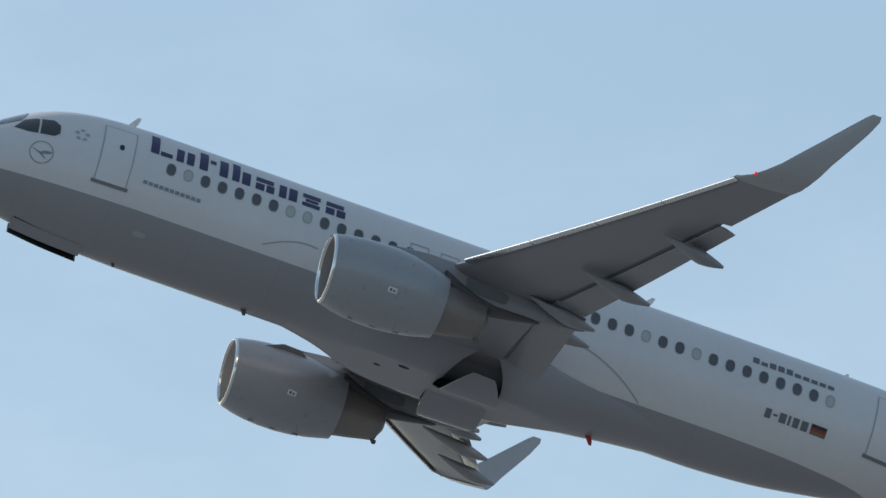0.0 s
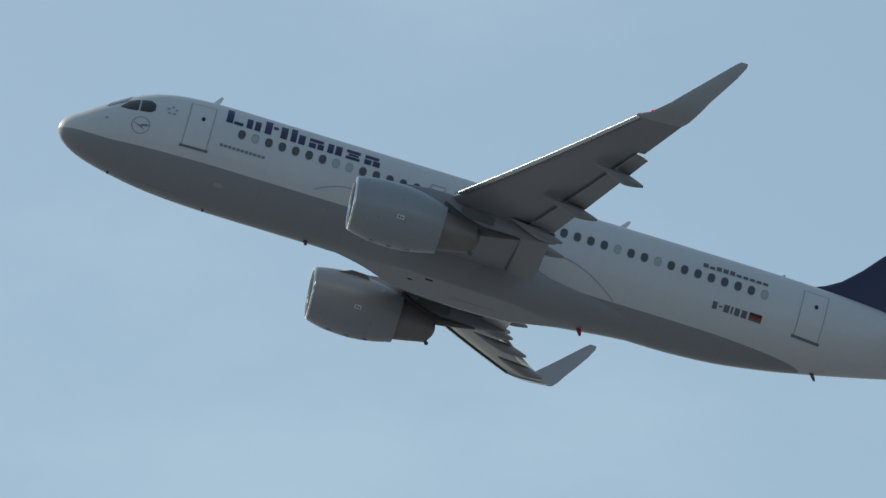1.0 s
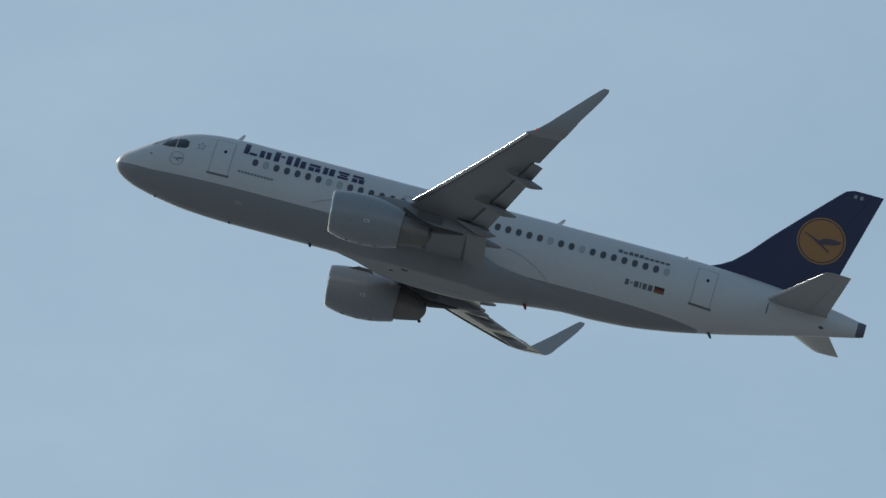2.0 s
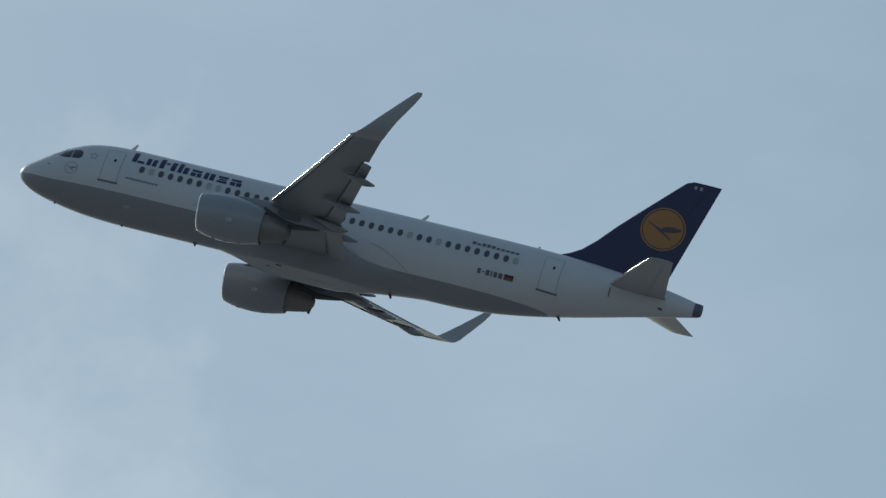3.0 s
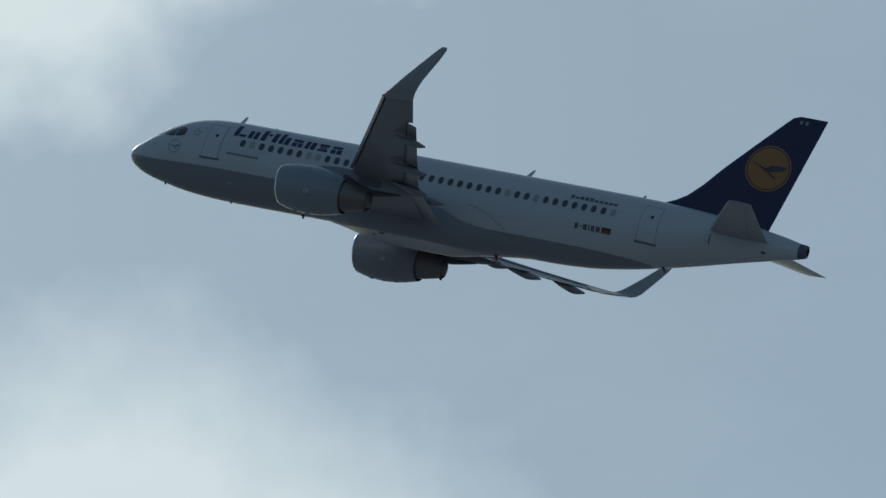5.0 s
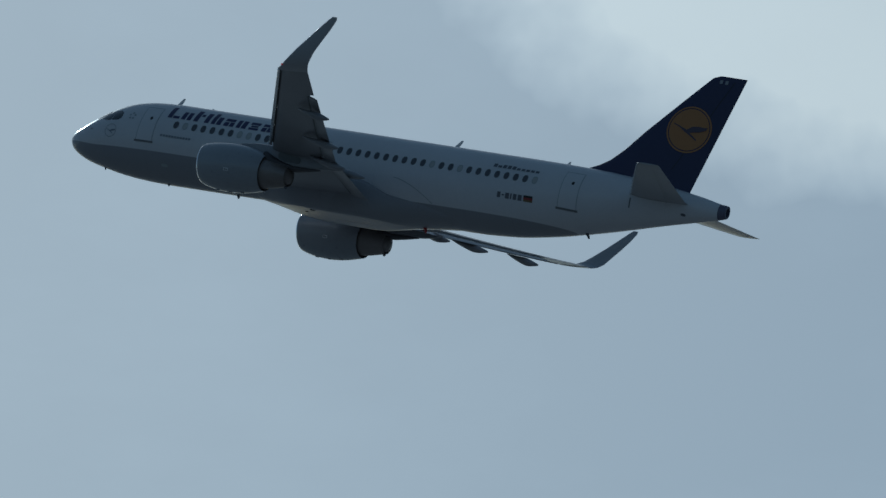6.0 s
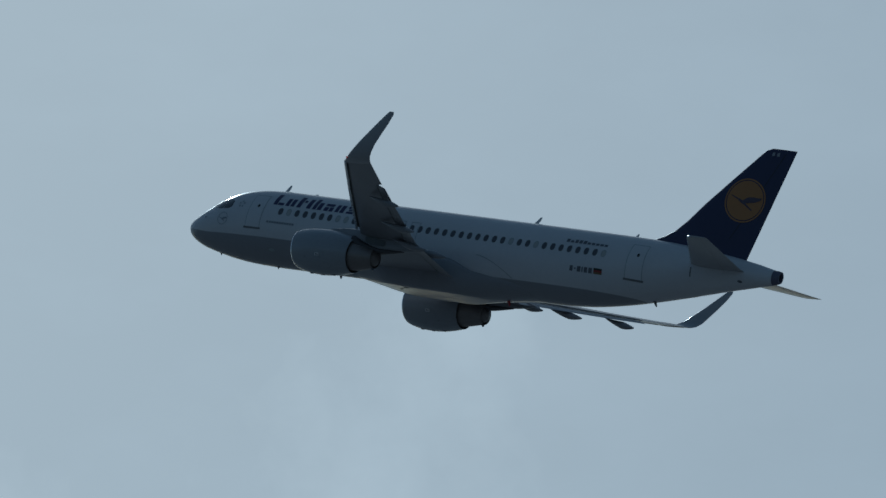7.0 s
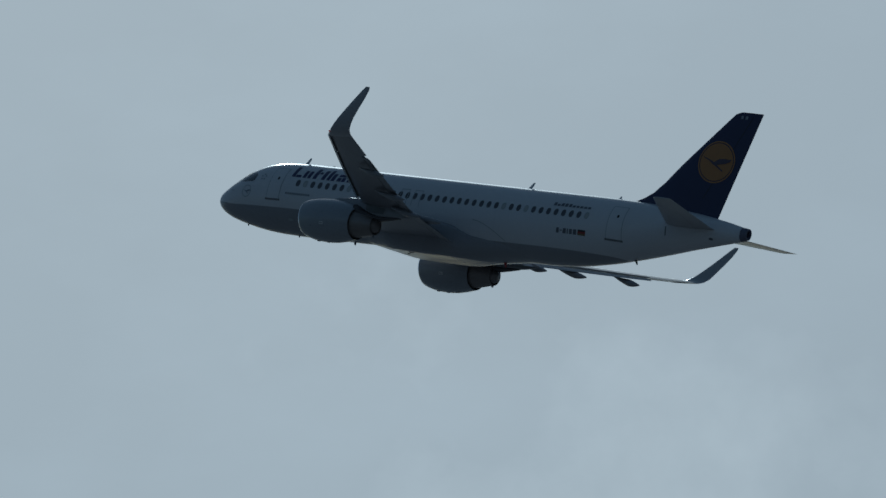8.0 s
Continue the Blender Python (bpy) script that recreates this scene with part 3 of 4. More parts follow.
        bmesh.ops.create_cube(bm, size=1, matrix=Matrix.Translation((x, cy, cz - pchip([p[0] for p in prof], [p[1] for p in prof], x) - 0.005)) @ Matrix.Diagonal((0.18, 0.07, 0.05, 1)))
        part("latch", bm, GREY, eng, smooth=False)
    for dx, mat in ((0.0, WHITE), (0.1, INK)):
        bm = bmesh.new()
        r = 1.235
        for a0, a1, x0, x1 in (((-0.03, 0.10, 12.95, 13.22),) if not dx else ((0.0, 0.07, 13.0, 13.07), (0.0, 0.05, 13.1, 13.17))):
            q = [bm.verts.new((x, cy - (r + dx * 0.05) * math.cos(a), cz + (r + dx * 0.05) * math.sin(a))) for x, a in ((x0, a0 - 0.35), (x1, a0 - 0.35), (x1, a1 - 0.35), (x0, a1 - 0.35))]
            bm.faces.new(q)
        part("placard", bm, mat, eng, smooth=False)
    # pylon from the cowl's crown back under the wing
    bm = bmesh.new()
    rings = []
    for x, zt, zb, w in ((12.5, -0.86, -1.1, 0.05), (13.1, -0.72, -1.1, 0.17), (14.0, -0.62, -1.2, 0.21), (14.8, -0.60, -1.55, 0.22), (15.6, -0.72, -1.62, 0.21), (16.4, -0.85, -1.58, 0.20), (17.2, -0.95, -1.55, 0.20), (18.0, -1.0, -1.48, 0.17), (18.7, -1.1, -1.38, 0.09), (19.05, -1.2, -1.3, 0.02)):
        ring = []
        for i in range(16):
            a = 2 * math.pi * i / 16
            c, q = math.cos(a), math.sin(a)
            r = (abs(c) ** 4 + abs(q) ** 4) ** -0.25
            ring.append((x, cy + w * r * c, (zt + zb) / 2 + (zt - zb) / 2 * r * q))
        rings.append(ring)
    loft(bm, rings)
    pyl = part("pylon", bm, WING, eng, "grey engine pylon")
    bm = bmesh.new()  # fairing along the pylon's keel, over the jet, coloured dark as shade
    rings = []
    for x, zt, zb, w in ((14.60, -0.98, -1.52, 0.56), (15.1, -1.20, -1.70, 0.52), (15.7, -1.40, -1.78, 0.40), (16.3, -1.52, -1.78, 0.29), (17.0, -1.51, -1.66, 0.21), (17.7, -1.47, -1.54, 0.08)):
        rings.append([(x, cy + w * math.cos(a) * (math.cos(a) ** 4 + math.sin(a) ** 4) ** -0.25, (zt + zb) / 2 + (zt - zb) / 2 * math.sin(a)) for a in [2 * math.pi * i / 16 for i in range(16)]])
    loft(bm, rings)
    part("pylon_shade_fairing", bm, PYLON_SHADE, pyl, "aft pylon fairing coloured dark for the shade under the pylon")
    for e in (-1, 1):  # dark vent panel on the pylon's flank
        bm = bmesh.new()
        q = [bm.verts.new((x, cy + e * 0.226, z)) for x, z in ((15.25, -0.98), (15.35, -0.94), (16.5, -1.06), (16.6, -1.14), (16.58, -1.36), (16.48, -1.40), (15.7, -1.38), (15.3, -1.24))]
        bm.faces.new(q)
        part("pylon_panel", bm, SEAM_AND_SHADE, pyl, smooth=False)
    bm = bmesh.new()  # drain at the end of the core
    blade(bm, 15.9, cz - 0.52, 0.22, -0.14, 0.1, cy)
    part("engine_drain", bm, INK, eng, smooth=False)


FIN_Z = [1.3, 1.85, 2.08, 2.3, 2.65, 3.3, 4.35, 5.5, 6.6, 7.3, 7.59, 7.73]
FIN_LE = [28.7, 28.85, 29.3, 29.8, 30.35, 31.0, 31.85, 32.88, 33.88, 34.52, 34.80, 35.15]


def fin_te_x(z):
    return 36.67 - (7.7 - z) * 0.247


def fin_half(x, z):
    le = pchip(FIN_Z, FIN_LE, z)
    c = fin_te_x(z) - le
    u = min(max((x - le) / c, 0), 1)
    th = 0.10 if z > 3.5 else 0.10 * 5.0 / max(5.0, c)
    return c * 5 * th * (0.2969 * math.sqrt(u) - 0.126 * u - 0.3516 * u * u + 0.2843 * u ** 3 - 0.1015 * u ** 4) + 0.0012 * c * u


def build_fin(root):
    bm = bmesh.new()
    rings = []
    for z in FIN_Z:
        le, te = pchip(FIN_Z, FIN_LE, z), fin_te_x(z)
        up, lo = [], []
        for i in range(19):
            u = (1 - math.cos(math.pi * i / 18)) / 2
            x = le + (te - le) * u
            h = fin_half(x, z) * (1.0 if z < 7.6 else 0.6)
            up.append((x, h, z))
            lo.append((x, -h, z))
        rings.append(up[::-1] + lo[1:])
    loft(bm, rings)
    fin = part("tail_fin", bm, BLUE, root, "dark blue tail fin")
    for s in (-1, 1):
        def on(x, z, off):
            return (x, s * (fin_half(x, z) + off), z)

        def disc(name, r0, r1, mat, off, label=""):
            bm = bmesh.new()
            n, rr = 40, [r0 + (r1 - r0) * k / 4 for k in range(5)]
            rows = [[bm.verts.new(on(34.28 + r * math.cos(2 * math.pi * i / n), 4.74 + r * math.sin(2 * math.pi * i / n), off)) for i in range(n)] for r in rr]
            for a, b in zip(rows, rows[1:]):
                for i in range(n):
                    bm.faces.new((a[i], a[(i + 1) % n], b[(i + 1) % n], b[i]))
            part(name, bm, mat, fin, label)

        disc("emblem_disc", 0.01, 1.08, YELLOW, 0.012, "round yellow emblem")
        disc("emblem_ring", 1.13, 1.21, YELLOW, 0.012, "thin yellow ring round the emblem")
        bm = bmesh.new()
        for poly in (((-0.90, 0.21), (-0.88, 0.24), (-0.40, 0.08), (-0.12, -0.02), (0.16, -0.22), (0.54, -0.47), (0.49, -0.51), (0.06, -0.26), (-0.20, -0.14), (-0.46, 0.03)),
                     ((-0.14, -0.04), (0.04, 0.10), (0.18, 0.18), (0.50, 0.22), (0.78, 0.20), (0.97, 0.23), (0.92, 0.08), (0.62, -0.05), (0.30, -0.11), (0.08, -0.16))):
            q = [bm.verts.new(on(34.28 + a, 4.74 + b, 0.036)) for a, b in poly]
            bm.faces.new(q)
        part("emblem_strokes", bm, CRANE, fin, "dark blue strokes on the emblem", smooth=False)
        bm = bmesh.new()
        for x in (35.25, 35.55):
            q = [bm.verts.new(on(x + a, 7.28 + b, 0.012)) for a, b in ((0, 0.03), (0.16, 0.05), (0.16, 0.24), (0, 0.22))]
            bm.faces.new(q)
        part("fin_bar", bm, GREY, fin, "small pale bars", smooth=False)
        bm = bmesh.new()  # rudder hinge line
        zz = np.linspace(2.6, 7.5, 12)
        a = [bm.verts.new(on(fin_te_x(z) - 0.30 * (fin_te_x(z) - pchip(FIN_Z, FIN_LE, z)), z, 0.006)) for z in zz]
        b = [bm.verts.new(on(fin_te_x(z) - 0.30 * (fin_te_x(z) - pchip(FIN_Z, FIN_LE, z)) + 0.04, z, 0.006)) for z in zz]
        for i in range(11):
            bm.faces.new((a[i], a[i + 1], b[i + 1], b[i]))
        part("rudder_gap", bm, BLACK, fin, smooth=False)


def build_stabiliser(root, s):
    bm = bmesh.new()
    foil_loft(bm, [((31.9, s * 0.3, 0.78), 3.75, 0, 0.10, 6), ((32.42, s * 1.0, 0.84), 3.13, 0, 0.10, 6), ((35.0, s * 5.9, 1.22), 1.33, 0, 0.10, 6),
                   ((35.12, s * 6.1, 1.235), 1.26, 0, 0.09, 6), ((35.32, s * 6.22, 1.245), 1.02, 0, 0.06, 6)], camber=0)
    sections = [((31.885, s * 0.3, 0.78), 3.75, 0, 0.104, 6), ((32.405, s * 1.0, 0.84), 3.13, 0, 0.104, 6), ((34.985, s * 5.9, 1.22), 1.33, 0, 0.106, 6)]
    edge = bmesh.new()
    foil_loft(edge, sections, end=0.035, camber=0, n=6)
    st = part("stabiliser", bm, STAB, root, "light grey horizontal stabiliser")
    bm = bmesh.new()
    q = []
    for y in (1.0, 3.5, 5.8):
        k = (y - 1.0) / 4.9
        le, c, z = 32.42 + k * 2.58, 3.13 - k * 1.80, 0.84 + k * 0.38
        q.append([bm.verts.new((le + c * u, s * y, z - c * 0.058 * (1.0 if u < 0.69 else 0.97) - 0.004)) for u in (0.685, 0.695)])
    for a, b in zip(q, q[1:]):
        bm.faces.new((a[0], a[1], b[1], b[0]))
    part("elevator_gap", bm, GREY, st, smooth=False)
    part("leading_edge", edge, EDGE, st, "bare metal leading edge")
    bm = bmesh.new()
    rect_patch(bm, 32.62, 32.68, 0.10, 0.60, s, 0.012)
    part("trim_slit", bm, SEAM_AND_SHADE, st, "dark slit at the stabiliser's root")


PALE = {1, 7, 8, 28, 31, 39}


def build_windows(root):
    for s in (-1, 1):
        for k in range(40):
            x = 6.71 + k * 0.5327
            bm = bmesh.new()
            oval_patch(bm, x, 0.60, 0.148, 0.205, s, 0.010, 14, inner=0.8)
            rim = part("window_rim", bm, SEAM_AND_SHADE if k not in PALE else SEAM_LIGHT, root)
            bm = bmesh.new()
            oval_patch(bm, x, 0.60, 0.128, 0.180, s, 0.004, 14)
            part("cabin_window", bm, SHADE if k in PALE else PANE, root, "blind drawn" if k in PALE else "")


def build_doors(root):
    for s in (-1, 1):
        for x0, x1, z0, z1 in ((4.62, 5.54, -0.42, 1.42), (28.98, 29.92, -0.50, 1.36)):
            bm = bmesh.new()
            rect_patch(bm, x0, x1, z0, z1, s, 0.016)
            door = part("cabin_door", bm, DOOR_WHITE, root, "closed white cabin door")
            bm = bmesh.new()
            w = 0.035
            for a, b, c, d in ((x0 - w, x0, z0, z1), (x1, x1 + w, z0, z1), (x0 - w, x1 + w, z1, z1 + w)):
                rect_patch(bm, a, b, c, d, s, 0.012)
            part("door_seam", bm, SEAM_LIGHT, door)
            bm = bmesh.new()
            rect_patch(bm, x0 - 0.10, x1 + 0.10, z0 - 0.10, z0, s, 0.02)
            part("door_sill", bm, SILL, door, "dark door sill")
            bm = bmesh.new()
            oval_patch(bm, (x0 + x1) / 2 + 0.08, 0.78, 0.075, 0.095, s, 0.022, 12)
            part("door_window", bm, BLACK, door)
        # overwing exits
        for x0 in (14.15, 15.1):
            bm = bmesh.new()
            w = 0.035
            for a, b, c, d in ((x0, x0 + w, 0.0, 0.95), (x0 + 0.55, x0 + 0.55 + w, 0.0, 0.95), (x0, x0 + 0.58, 0.95, 0.95 + w)):
                rect_patch(bm, a, b, c, d, s, 0.012)
            part("exit_seam", bm, SEAM_LIGHT, root)


TYPE_INK = material("faint_marking", (0.22, 0.23, 0.26), 0.5, 0, 0.08, 5.0)
SILL = material("worn_sill", (0.17, 0.165, 0.17), 0.6, 0, 0.1, 5.0)
SEAM_LIGHT = material("seam_grey", (0.33, 0.34, 0.35), 0.6, 0, 0.08, 5.0)


def build_cockpit(root):
    shapes = (((2.02, 0.50), (2.30, 0.86), (2.62, 1.00), (2.70, 0.98), (2.70, 0.46), (2.40, 0.44)),
              ((2.76, 0.46), (2.76, 1.01), (3.10, 1.06), (3.30, 0.92), (3.32, 0.62), (3.18, 0.50)))
    for s in (-1, 1):
        for poly in shapes:
            bm = bmesh.new()
            c = (sum(p[0] for p in poly) / len(poly), sum(p[1] for p in poly) / len(poly))
            fine = []
            for (xa, za), (xb, zb) in zip(poly, poly[1:] + poly[:1]):
                fine += [(xa + (xb - xa) * i / 5, za + (zb - za) * i / 5) for i in range(5)]
            n = len(fine)
            rows = [[bm.verts.new(skin(c[0] + (x - c[0]) * k, c[1] + (z - c[1]) * k, s, 0.014)) for x, z in fine] for k in (1.0, 0.8, 0.6, 0.4, 0.2, 0.05)]
            for a, b in zip(rows, rows[1:]):
                for i in range(n):
                    bm.faces.new((a[i], a[(i + 1) % n], b[(i + 1) % n], b[i]))
            bm.faces.new(rows[-1])
            part("cockpit_window", bm, COCKPIT, root, "dark cockpit side window")
        # windscreen pane on this side of the centre post
        bm = bmesh.new()
        g = []
        for i in range(5):
            u = i / 4
            row = []
            for j in range(5):
                v = j / 4
                x = 1.52 + 0.28 * (1 - u) + 0.68 * v
                t, b, w, zc = hull(x)
                a = radians(77 - 30 * u)
                row.append(bm.verts.new((x, s * (w * math.cos(a) + 0.01), zc + (t - zc) * math.sin(a) + 0.012)))
            g.append(row)
        for i in range(4):
            for j in range(4):
                bm.faces.new((g[i][j], g[i + 1][j], g[i + 1][j + 1], g[i][j + 1]))
        part("windscreen", bm, COCKPIT, root, "dark windscreen pane")


def build_markings(root):
    for s in (-1, 1):
        # title: plain dark blue bars of its size
        tall, low, z0 = 0.68, 0.47, 0.97
        bars = [(0.0, 0.17, 0, tall), (0.20, 0.24, 0, 0.15), (0.52, 0.15, 0, low), (0.73, 0.15, 0, low), (0.99, 0.17, 0, tall), (1.20, 0.12, 0.34, 0.48),
                (1.40, 0.17, 0, tall * 0.9), (1.66, 0.15, 0, tall), (1.86, 0.17, 0, low), (2.14, 0.36, 0.30, low), (2.14, 0.18, 0, 0.24), (2.36, 0.16, 0, 0.26),
                (2.62, 0.15, 0, low), (2.82, 0.17, 0, low), (3.10, 0.36, 0.31, low), (3.10, 0.36, 0, 0.13), (3.16, 0.26, 0.17, 0.27), (3.58, 0.36, 0.30, low), (3.58, 0.18, 0, 0.24), (3.80, 0.18, 0, 0.26)]
        span = 6.1 / 4.0
        for dx, w, lo, h in bars:
            x = 6.0 + dx * span
            bm = bmesh.new()
            rect_patch(bm, x, x + w * span, z0 + lo, z0 + h, s, 0.012, step=0.1)
            part("title_bar", bm, MARK, root, "dark blue bar")
        for k in range(10):  # smaller title aft
            x = 24.95 + k * 0.265
            bm = bmesh.new()
            rect_patch(bm, x, x + 0.2, 0.99, 1.12 + (0.07 if k in (0, 2, 3, 4) else 0), s, 0.012, step=0.1)
            part("small_bar", bm, INK, root)
        for k, (dx, w) in enumerate(((0, 0.17), (0.24, 0.12), (0.42, 0.2), (0.68, 0.07), (0.82, 0.18), (1.07, 0.2))):
            bm = bmesh.new()
            rect_patch(bm, 25.66 + dx * 1.08, 25.66 + (dx + w) * 1.08, -0.55 if k != 1 else -0.43, -0.27 if k != 1 else -0.37, s, 0.012, step=0.1)
            part("code_bar", bm, INK, root)
        for k, mat in enumerate((BLACK, FLAG_RED, GOLD)):
            bm = bmesh.new()
            rect_patch(bm, 27.12, 27.62, -0.35 - 0.10 * k, -0.25 - 0.10 * k, s, 0.012, step=0.1)
            part("flag_stripe", bm, mat, root)
        for k in range(11):  # faint type line behind the door
            bm = bmesh.new()
            x = 6.0 + k * 0.165
            rect_patch(bm, x, x + 0.13, -0.11, 0.0, s, 0.012, step=0.1)
            part("type_bar", bm, TYPE_INK, root)
        bm = bmesh.new()
        oval_patch(bm, 6.4, -1.45, 0.20, 0.07, s, 0.012, 12)
        part("belly_lamp", bm, SEAM_LIGHT, root, "pale oval lamp cover")
        bm = bmesh.new()
        oval_patch(bm, 35.4, 0.30, 0.13, 0.06, s, 0.012, 10)
        part("tail_vent", bm, INK, root)
        # ring emblem behind the nose
        bm = bmesh.new()
        oval_patch(bm, 2.93, -0.12, 0.35, 0.35, s, 0.012, 32, 2.0, inner=0.93)
        part("nose_emblem_ring", bm, TYPE_INK, root, "thin dark ring emblem")
        bm = bmesh.new()
        for poly in (((-0.28, 0.06), (-0.27, 0.08), (-0.12, 0.02), (-0.03, 0.0), (0.06, -0.07), (0.16, -0.15), (0.14, -0.17), (0.0, -0.08), (-0.08, -0.04), (-0.15, 0.0)),
                     ((-0.04, -0.01), (0.06, 0.06), (0.16, 0.075), (0.30, 0.08), (0.28, 0.02), (0.18, -0.02), (0.02, -0.05))):
            bm.faces.new([bm.verts.new(skin(2.93 + a, -0.12 + b, s, 0.012)) for a, b in poly])
        part("nose_emblem_stroke", bm, TYPE_INK, root)
        # small star-like ring of strokes above
        for k in range(5):
            a = math.pi / 2 + 2 * math.pi * k / 5
            bm = bmesh.new()
            oval_patch(bm, 3.95 + 0.16 * math.cos(a), 0.80 + 0.16 * math.sin(a), 0.07, 0.05, s, 0.012, 8, 2.0)
            part("star_stroke", bm, SEAM_LIGHT, root)
        # curved seam of the fairing behind the wing
        bm = bmesh.new()
        pts = [(19.7 + 2.3 * u, -0.35 - 0.95 * u ** 1.6) for u in np.linspace(0, 1, 14)]
        a = [bm.verts.new(skin(x, z, s, 0.01)) for x, z in pts]
        b = [bm.verts.new(skin(x, z - 0.04, s, 0.01)) for x, z in pts]
        for i in range(13):
            bm.faces.new((a[i], a[i + 1], b[i + 1], b[i]))
        part("fairing_seam", bm, SEAM_LIGHT, root, smooth=False)
        bm = bmesh.new()
        pts = [(9.9 + 1.6 * u, -0.62 + 0.42 * math.sin(math.pi * min(1, u * 0.62))) for u in np.linspace(0, 1, 12)]
        a = [bm.verts.new(skin(x, z, s, 0.01)) for x, z in pts]
        b = [bm.verts.new(skin(x, z - 0.04, s, 0.01)) for x, z in pts]
        for i in range(11):
            bm.faces.new((a[i], a[i + 1], b[i + 1], b[i]))
        part("fairing_seam", bm, SEAM_LIGHT, root, smooth=False)


def blade(bm, x, z, length, height, sweep, y=0.0, thick=0.05):
    rings = []
    for k, c in ((0, 1.0), (0.6, 0.75), (1.0, 0.42)):
        x0 = x + sweep * k
        w = length * c
        rings.append([(x0, y, z + height * k), (x0 + w * 0.35, y + thick / 2, z + height * k), (x0 + w, y, z + height * k), (x0 + w * 0.35, y - thick / 2, z + height * k)])
    loft(bm, rings)


def build_antennas(root):
    for name, x, z, ln, h, sw, mat, label in (
            ("antenna", 5.3, 2.0, 0.27, 0.46, 0.34, WHITE, "white blade antenna on the crown"),
            ("antenna", 21.5, 2.05, 0.28, 0.42, 0.36, WHITE, "white blade antenna on the crown"),
            ("antenna", 27.98, 2.04, 0.2, 0.2, 0.16, WHITE, "small blade antenna on the crown"),
            ("antenna", 7.3, 2.05, 0.3, 0.10, 0.1, WHITE, "low blade antenna on the crown"),
            ("drain_mast", 30.0, -1.22, 0.22, -0.30, 0.28, SEAM_AND_SHADE, "dark drain mast under the tail"),
            ("antenna", 2.2, -1.70, 0.12, -0.13, 0.06, INK, "small probe under the nose"),
            ("antenna", 6.05, -2.05, 0.14, -0.12, 0.06, INK, "small blade antenna under the hull"),
            ("drain_mast", 10.1, -2.05, 0.2, -0.2, 0.12, INK, "small drain mast ahead of the fairing")):
        bm = bmesh.new()
        blade(bm, x, z, ln, h, sw)
        part(name, bm, mat, root, label, smooth=False)
    for x, y, z, rx, ry in ((14.43, -0.25, -2.418, 0.10, 0.05), (15.11, -0.90, -2.452, 0.17, 0.075)):
        bm = bmesh.new()
        loft(bm, [[(x + k * rx * math.cos(a), y + k * ry * math.sin(a), z - d) for a in [2 * math.pi * i / 14 for i in range(14)]] for k, d in ((1.0, -0.03), (1.0, 0.006), (0.85, 0.01))])
        part("belly_vent", bm, DARK, root, "small dark oval vent")
    bm = bmesh.new()
    blade(bm, 21.0, -2.24, 0.22, -0.28, 0.2, 0, 0.05)
    part("antenna", bm, RED, root, "red blade under the belly", smooth=False)
    for s in (-1, 1):
        bm = bmesh.new()
        blade(bm, 1.55, -0.10, 0.16, 0.02, 0.05, s * 1.30, 0.16)
        part("probe", bm, SEAM_LIGHT, root, smooth=False)


airliner = new("airliner", None)
tagged(airliner, "white and grey twin-engine airliner climbing, dark blue tail fin", "airplane")
build_fuselage(airliner)
build_tail_cone(airliner)
build_belly_fairing(airliner)
MAIN_DOORS, NOSE_DOORS = build_gear_doors(airliner)
for side in (-1, 1):
    build_wing(airliner, side)
    build_engine(airliner, side)
    build_stabiliser(airliner, side)
build_fin(airliner)
build_doors(airliner)
build_cockpit(airliner)
build_markings(airliner)
build_antennas(airliner)
build_windows(airliner)
make_ground()

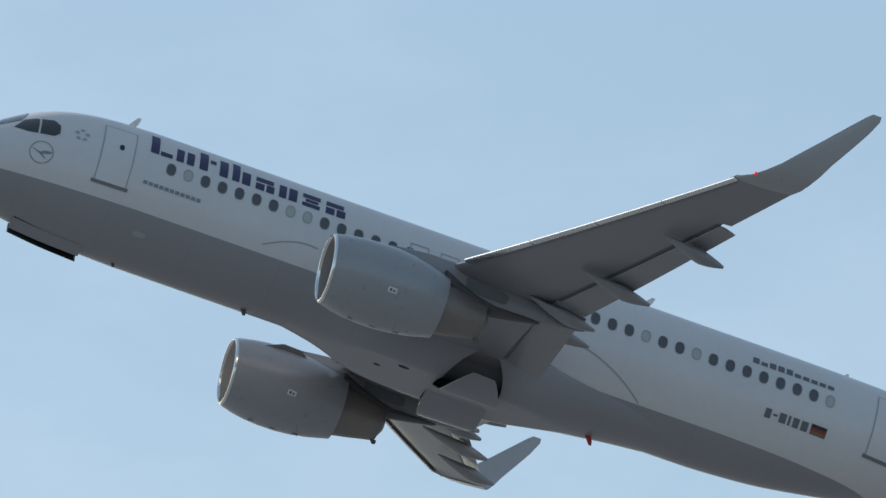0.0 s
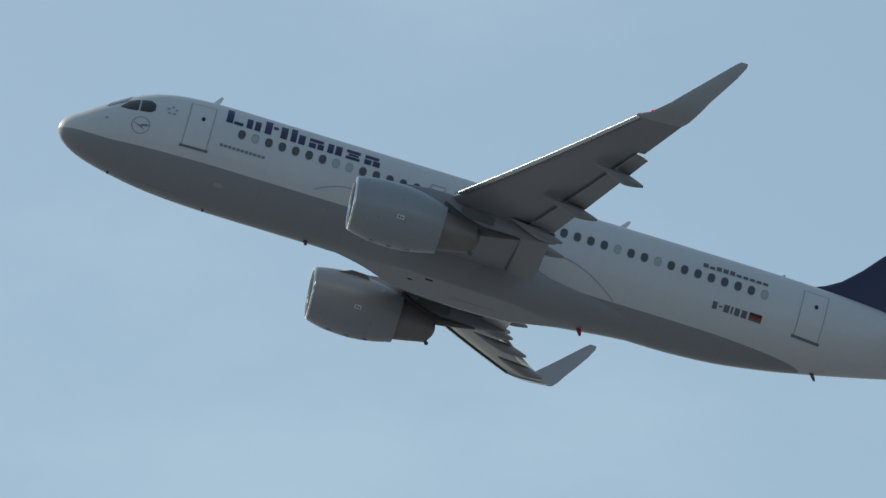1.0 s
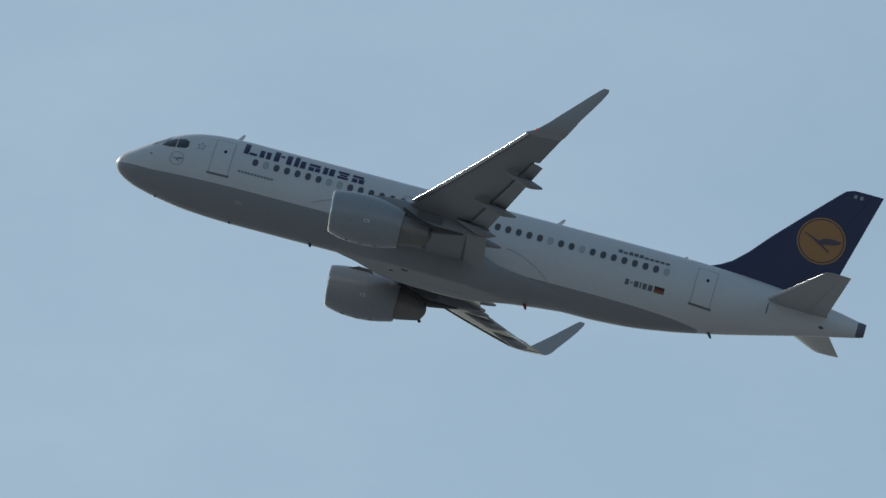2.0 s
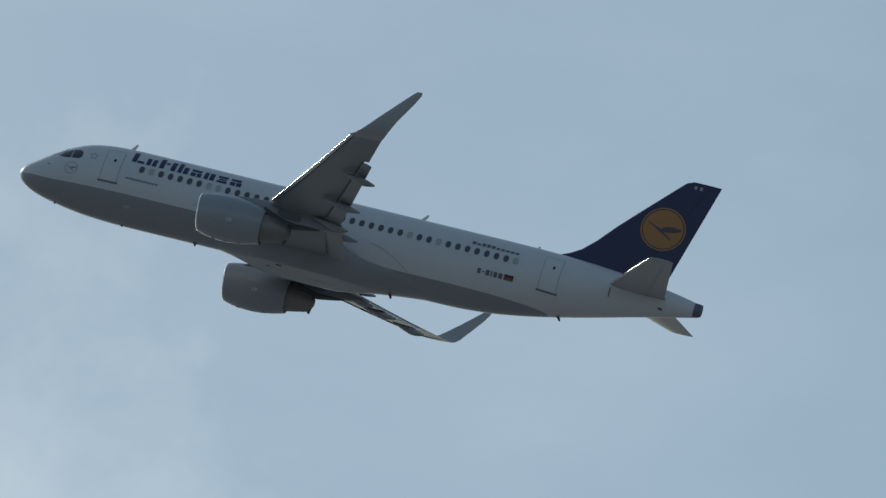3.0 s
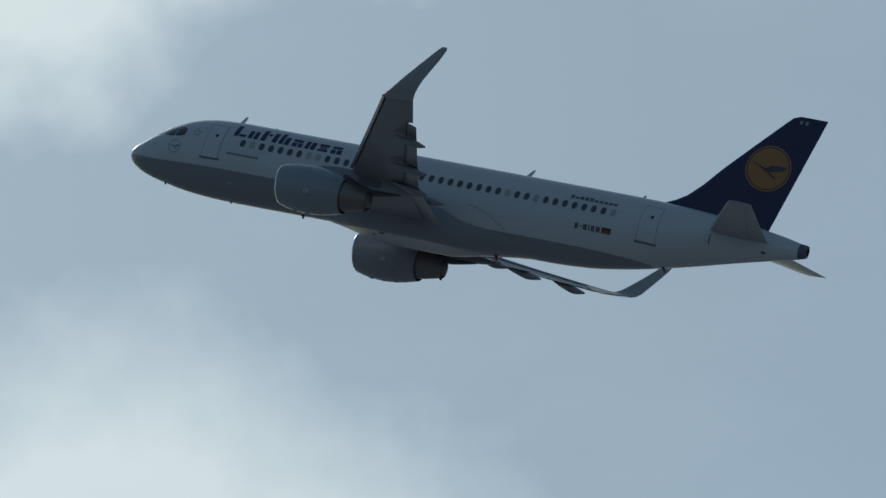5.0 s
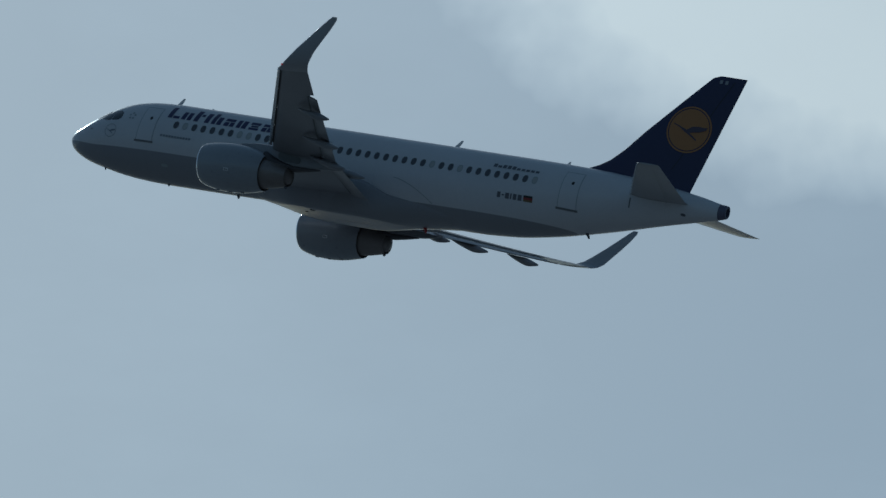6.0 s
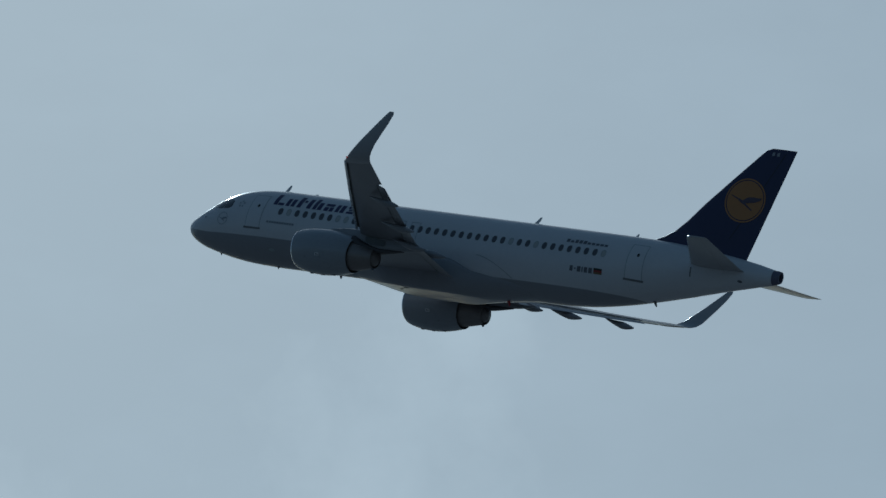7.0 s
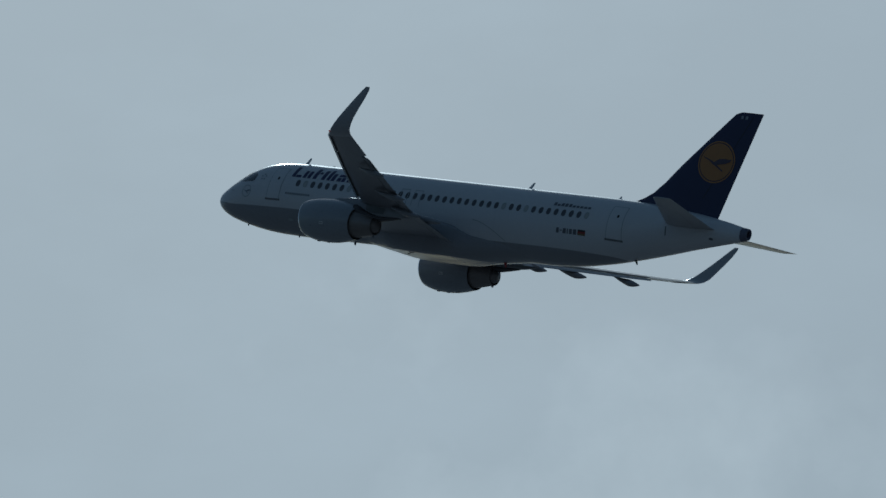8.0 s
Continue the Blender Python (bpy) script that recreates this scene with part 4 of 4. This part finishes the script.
FLIGHT_ROWS = [  # seconds, nose position in metres, turn in degrees
    (0.00, 83.76, 364.85, 112.93, 0.06),
    (0.10, 82.39, 375.81, 116.88, 0.02),
    (0.20, 80.93, 387.13, 120.98, -0.02),
    (0.30, 79.27, 398.69, 125.21, -0.06),
    (0.40, 77.32, 410.37, 129.58, -0.09),
    (0.50, 74.97, 422.00, 134.08, -0.11),
    (0.60, 72.18, 433.56, 138.76, -0.10),
    (0.70, 68.99, 445.13, 143.65, -0.07),
    (0.80, 65.43, 456.70, 148.68, -0.05),
    (1.00, 57.33, 479.96, 158.98, -0.01),
    (1.20, 47.78, 503.03, 169.29, -0.03),
    (1.40, 37.18, 529.50, 179.42, 0.00),
    (1.60, 25.34, 559.32, 190.35, 0.08),
    (1.80, 11.91, 590.35, 201.64, 0.18),
    (2.00, -3.23, 619.97, 212.73, 0.28),
    (2.15, -15.63, 639.38, 220.50, 0.32),
    (2.30, -28.70, 654.78, 227.45, 0.34),
    (2.50, -46.78, 667.98, 235.51, 0.02),
    (2.70, -64.60, 668.87, 235.98, -0.17),
    (2.90, -82.28, 668.49, 235.94, -0.29),
    (3.00, -91.07, 668.46, 236.00, -0.31),
    (3.10, -99.89, 668.90, 236.18, -0.28),
    (3.30, -117.65, 670.85, 236.70, -0.10),
    (3.50, -135.35, 672.76, 237.09, 0.01),
    (3.70, -152.97, 674.62, 237.22, -0.05),
    (3.90, -170.37, 675.77, 236.93, -0.16),
    (4.00, -178.76, 675.25, 236.51, -0.18),
    (4.10, -186.94, 674.17, 235.86, -0.16),
    (4.30, -202.97, 671.52, 234.33, -0.08),
    (4.50, -218.42, 667.72, 233.54, 0.04),
    (4.70, -220.84, 625.10, 221.54, 0.22),
    (4.90, -231.15, 612.06, 220.19, 0.21),
    (5.10, -241.45, 600.80, 220.01, 0.18),
    (5.30, -251.85, 591.21, 220.55, 0.14),
    (5.50, -262.44, 583.19, 221.34, 0.10),
    (5.65, -270.56, 578.15, 221.84, 0.06),
    (5.80, -278.87, 573.93, 222.04, 0.02),
    (6.00, -292.42, 574.50, 223.24, -0.06),
    (6.20, -306.09, 575.34, 223.73, -0.06),
    (6.40, -320.02, 576.51, 223.70, -0.04),
    (6.50, -327.15, 577.33, 223.76, -0.04),
    (6.60, -334.54, 578.57, 223.81, -0.02),
    (6.80, -350.00, 582.02, 223.83, 0.02),
    (7.00, -365.15, 584.40, 224.61, 0.04),
    (7.20, -379.22, 584.55, 225.99, 0.02),
    (7.40, -393.02, 583.89, 227.54, -0.02),
    (7.50, -400.09, 583.60, 228.60, -0.03),
    (7.60, -407.36, 583.43, 229.91, -0.03),
    (7.80, -422.23, 583.14, 233.02, -0.01),
    (8.00, -437.32, 582.63, 236.26, 0.02),
]


def motions():
    walk(airliner, [(t, pose(x, y, z, 0, CLIMB, turn)) for t, x, y, z, turn in FLIGHT_ROWS])
    for ob, s, (x, y, z) in MAIN_DOORS:
        walk(ob, [(t, pose(x, y, z, -s * a)) for t, a in ((0.0, 24), (0.1, 20), (0.2, 15), (0.3, 12), (0.4, 9), (0.5, 6), (0.6, 2.5), (0.72, 0), (8.0, 0))])
    for ob, s, (x, y, z) in NOSE_DOORS:
        walk(ob, [(t, pose(x, y, z, s * a * (0.8 if s < 0 else 1.3))) for t, a in ((0.0, 40), (0.1, 25), (0.2, 9), (0.3, 0), (8.0, 0))])


motions()
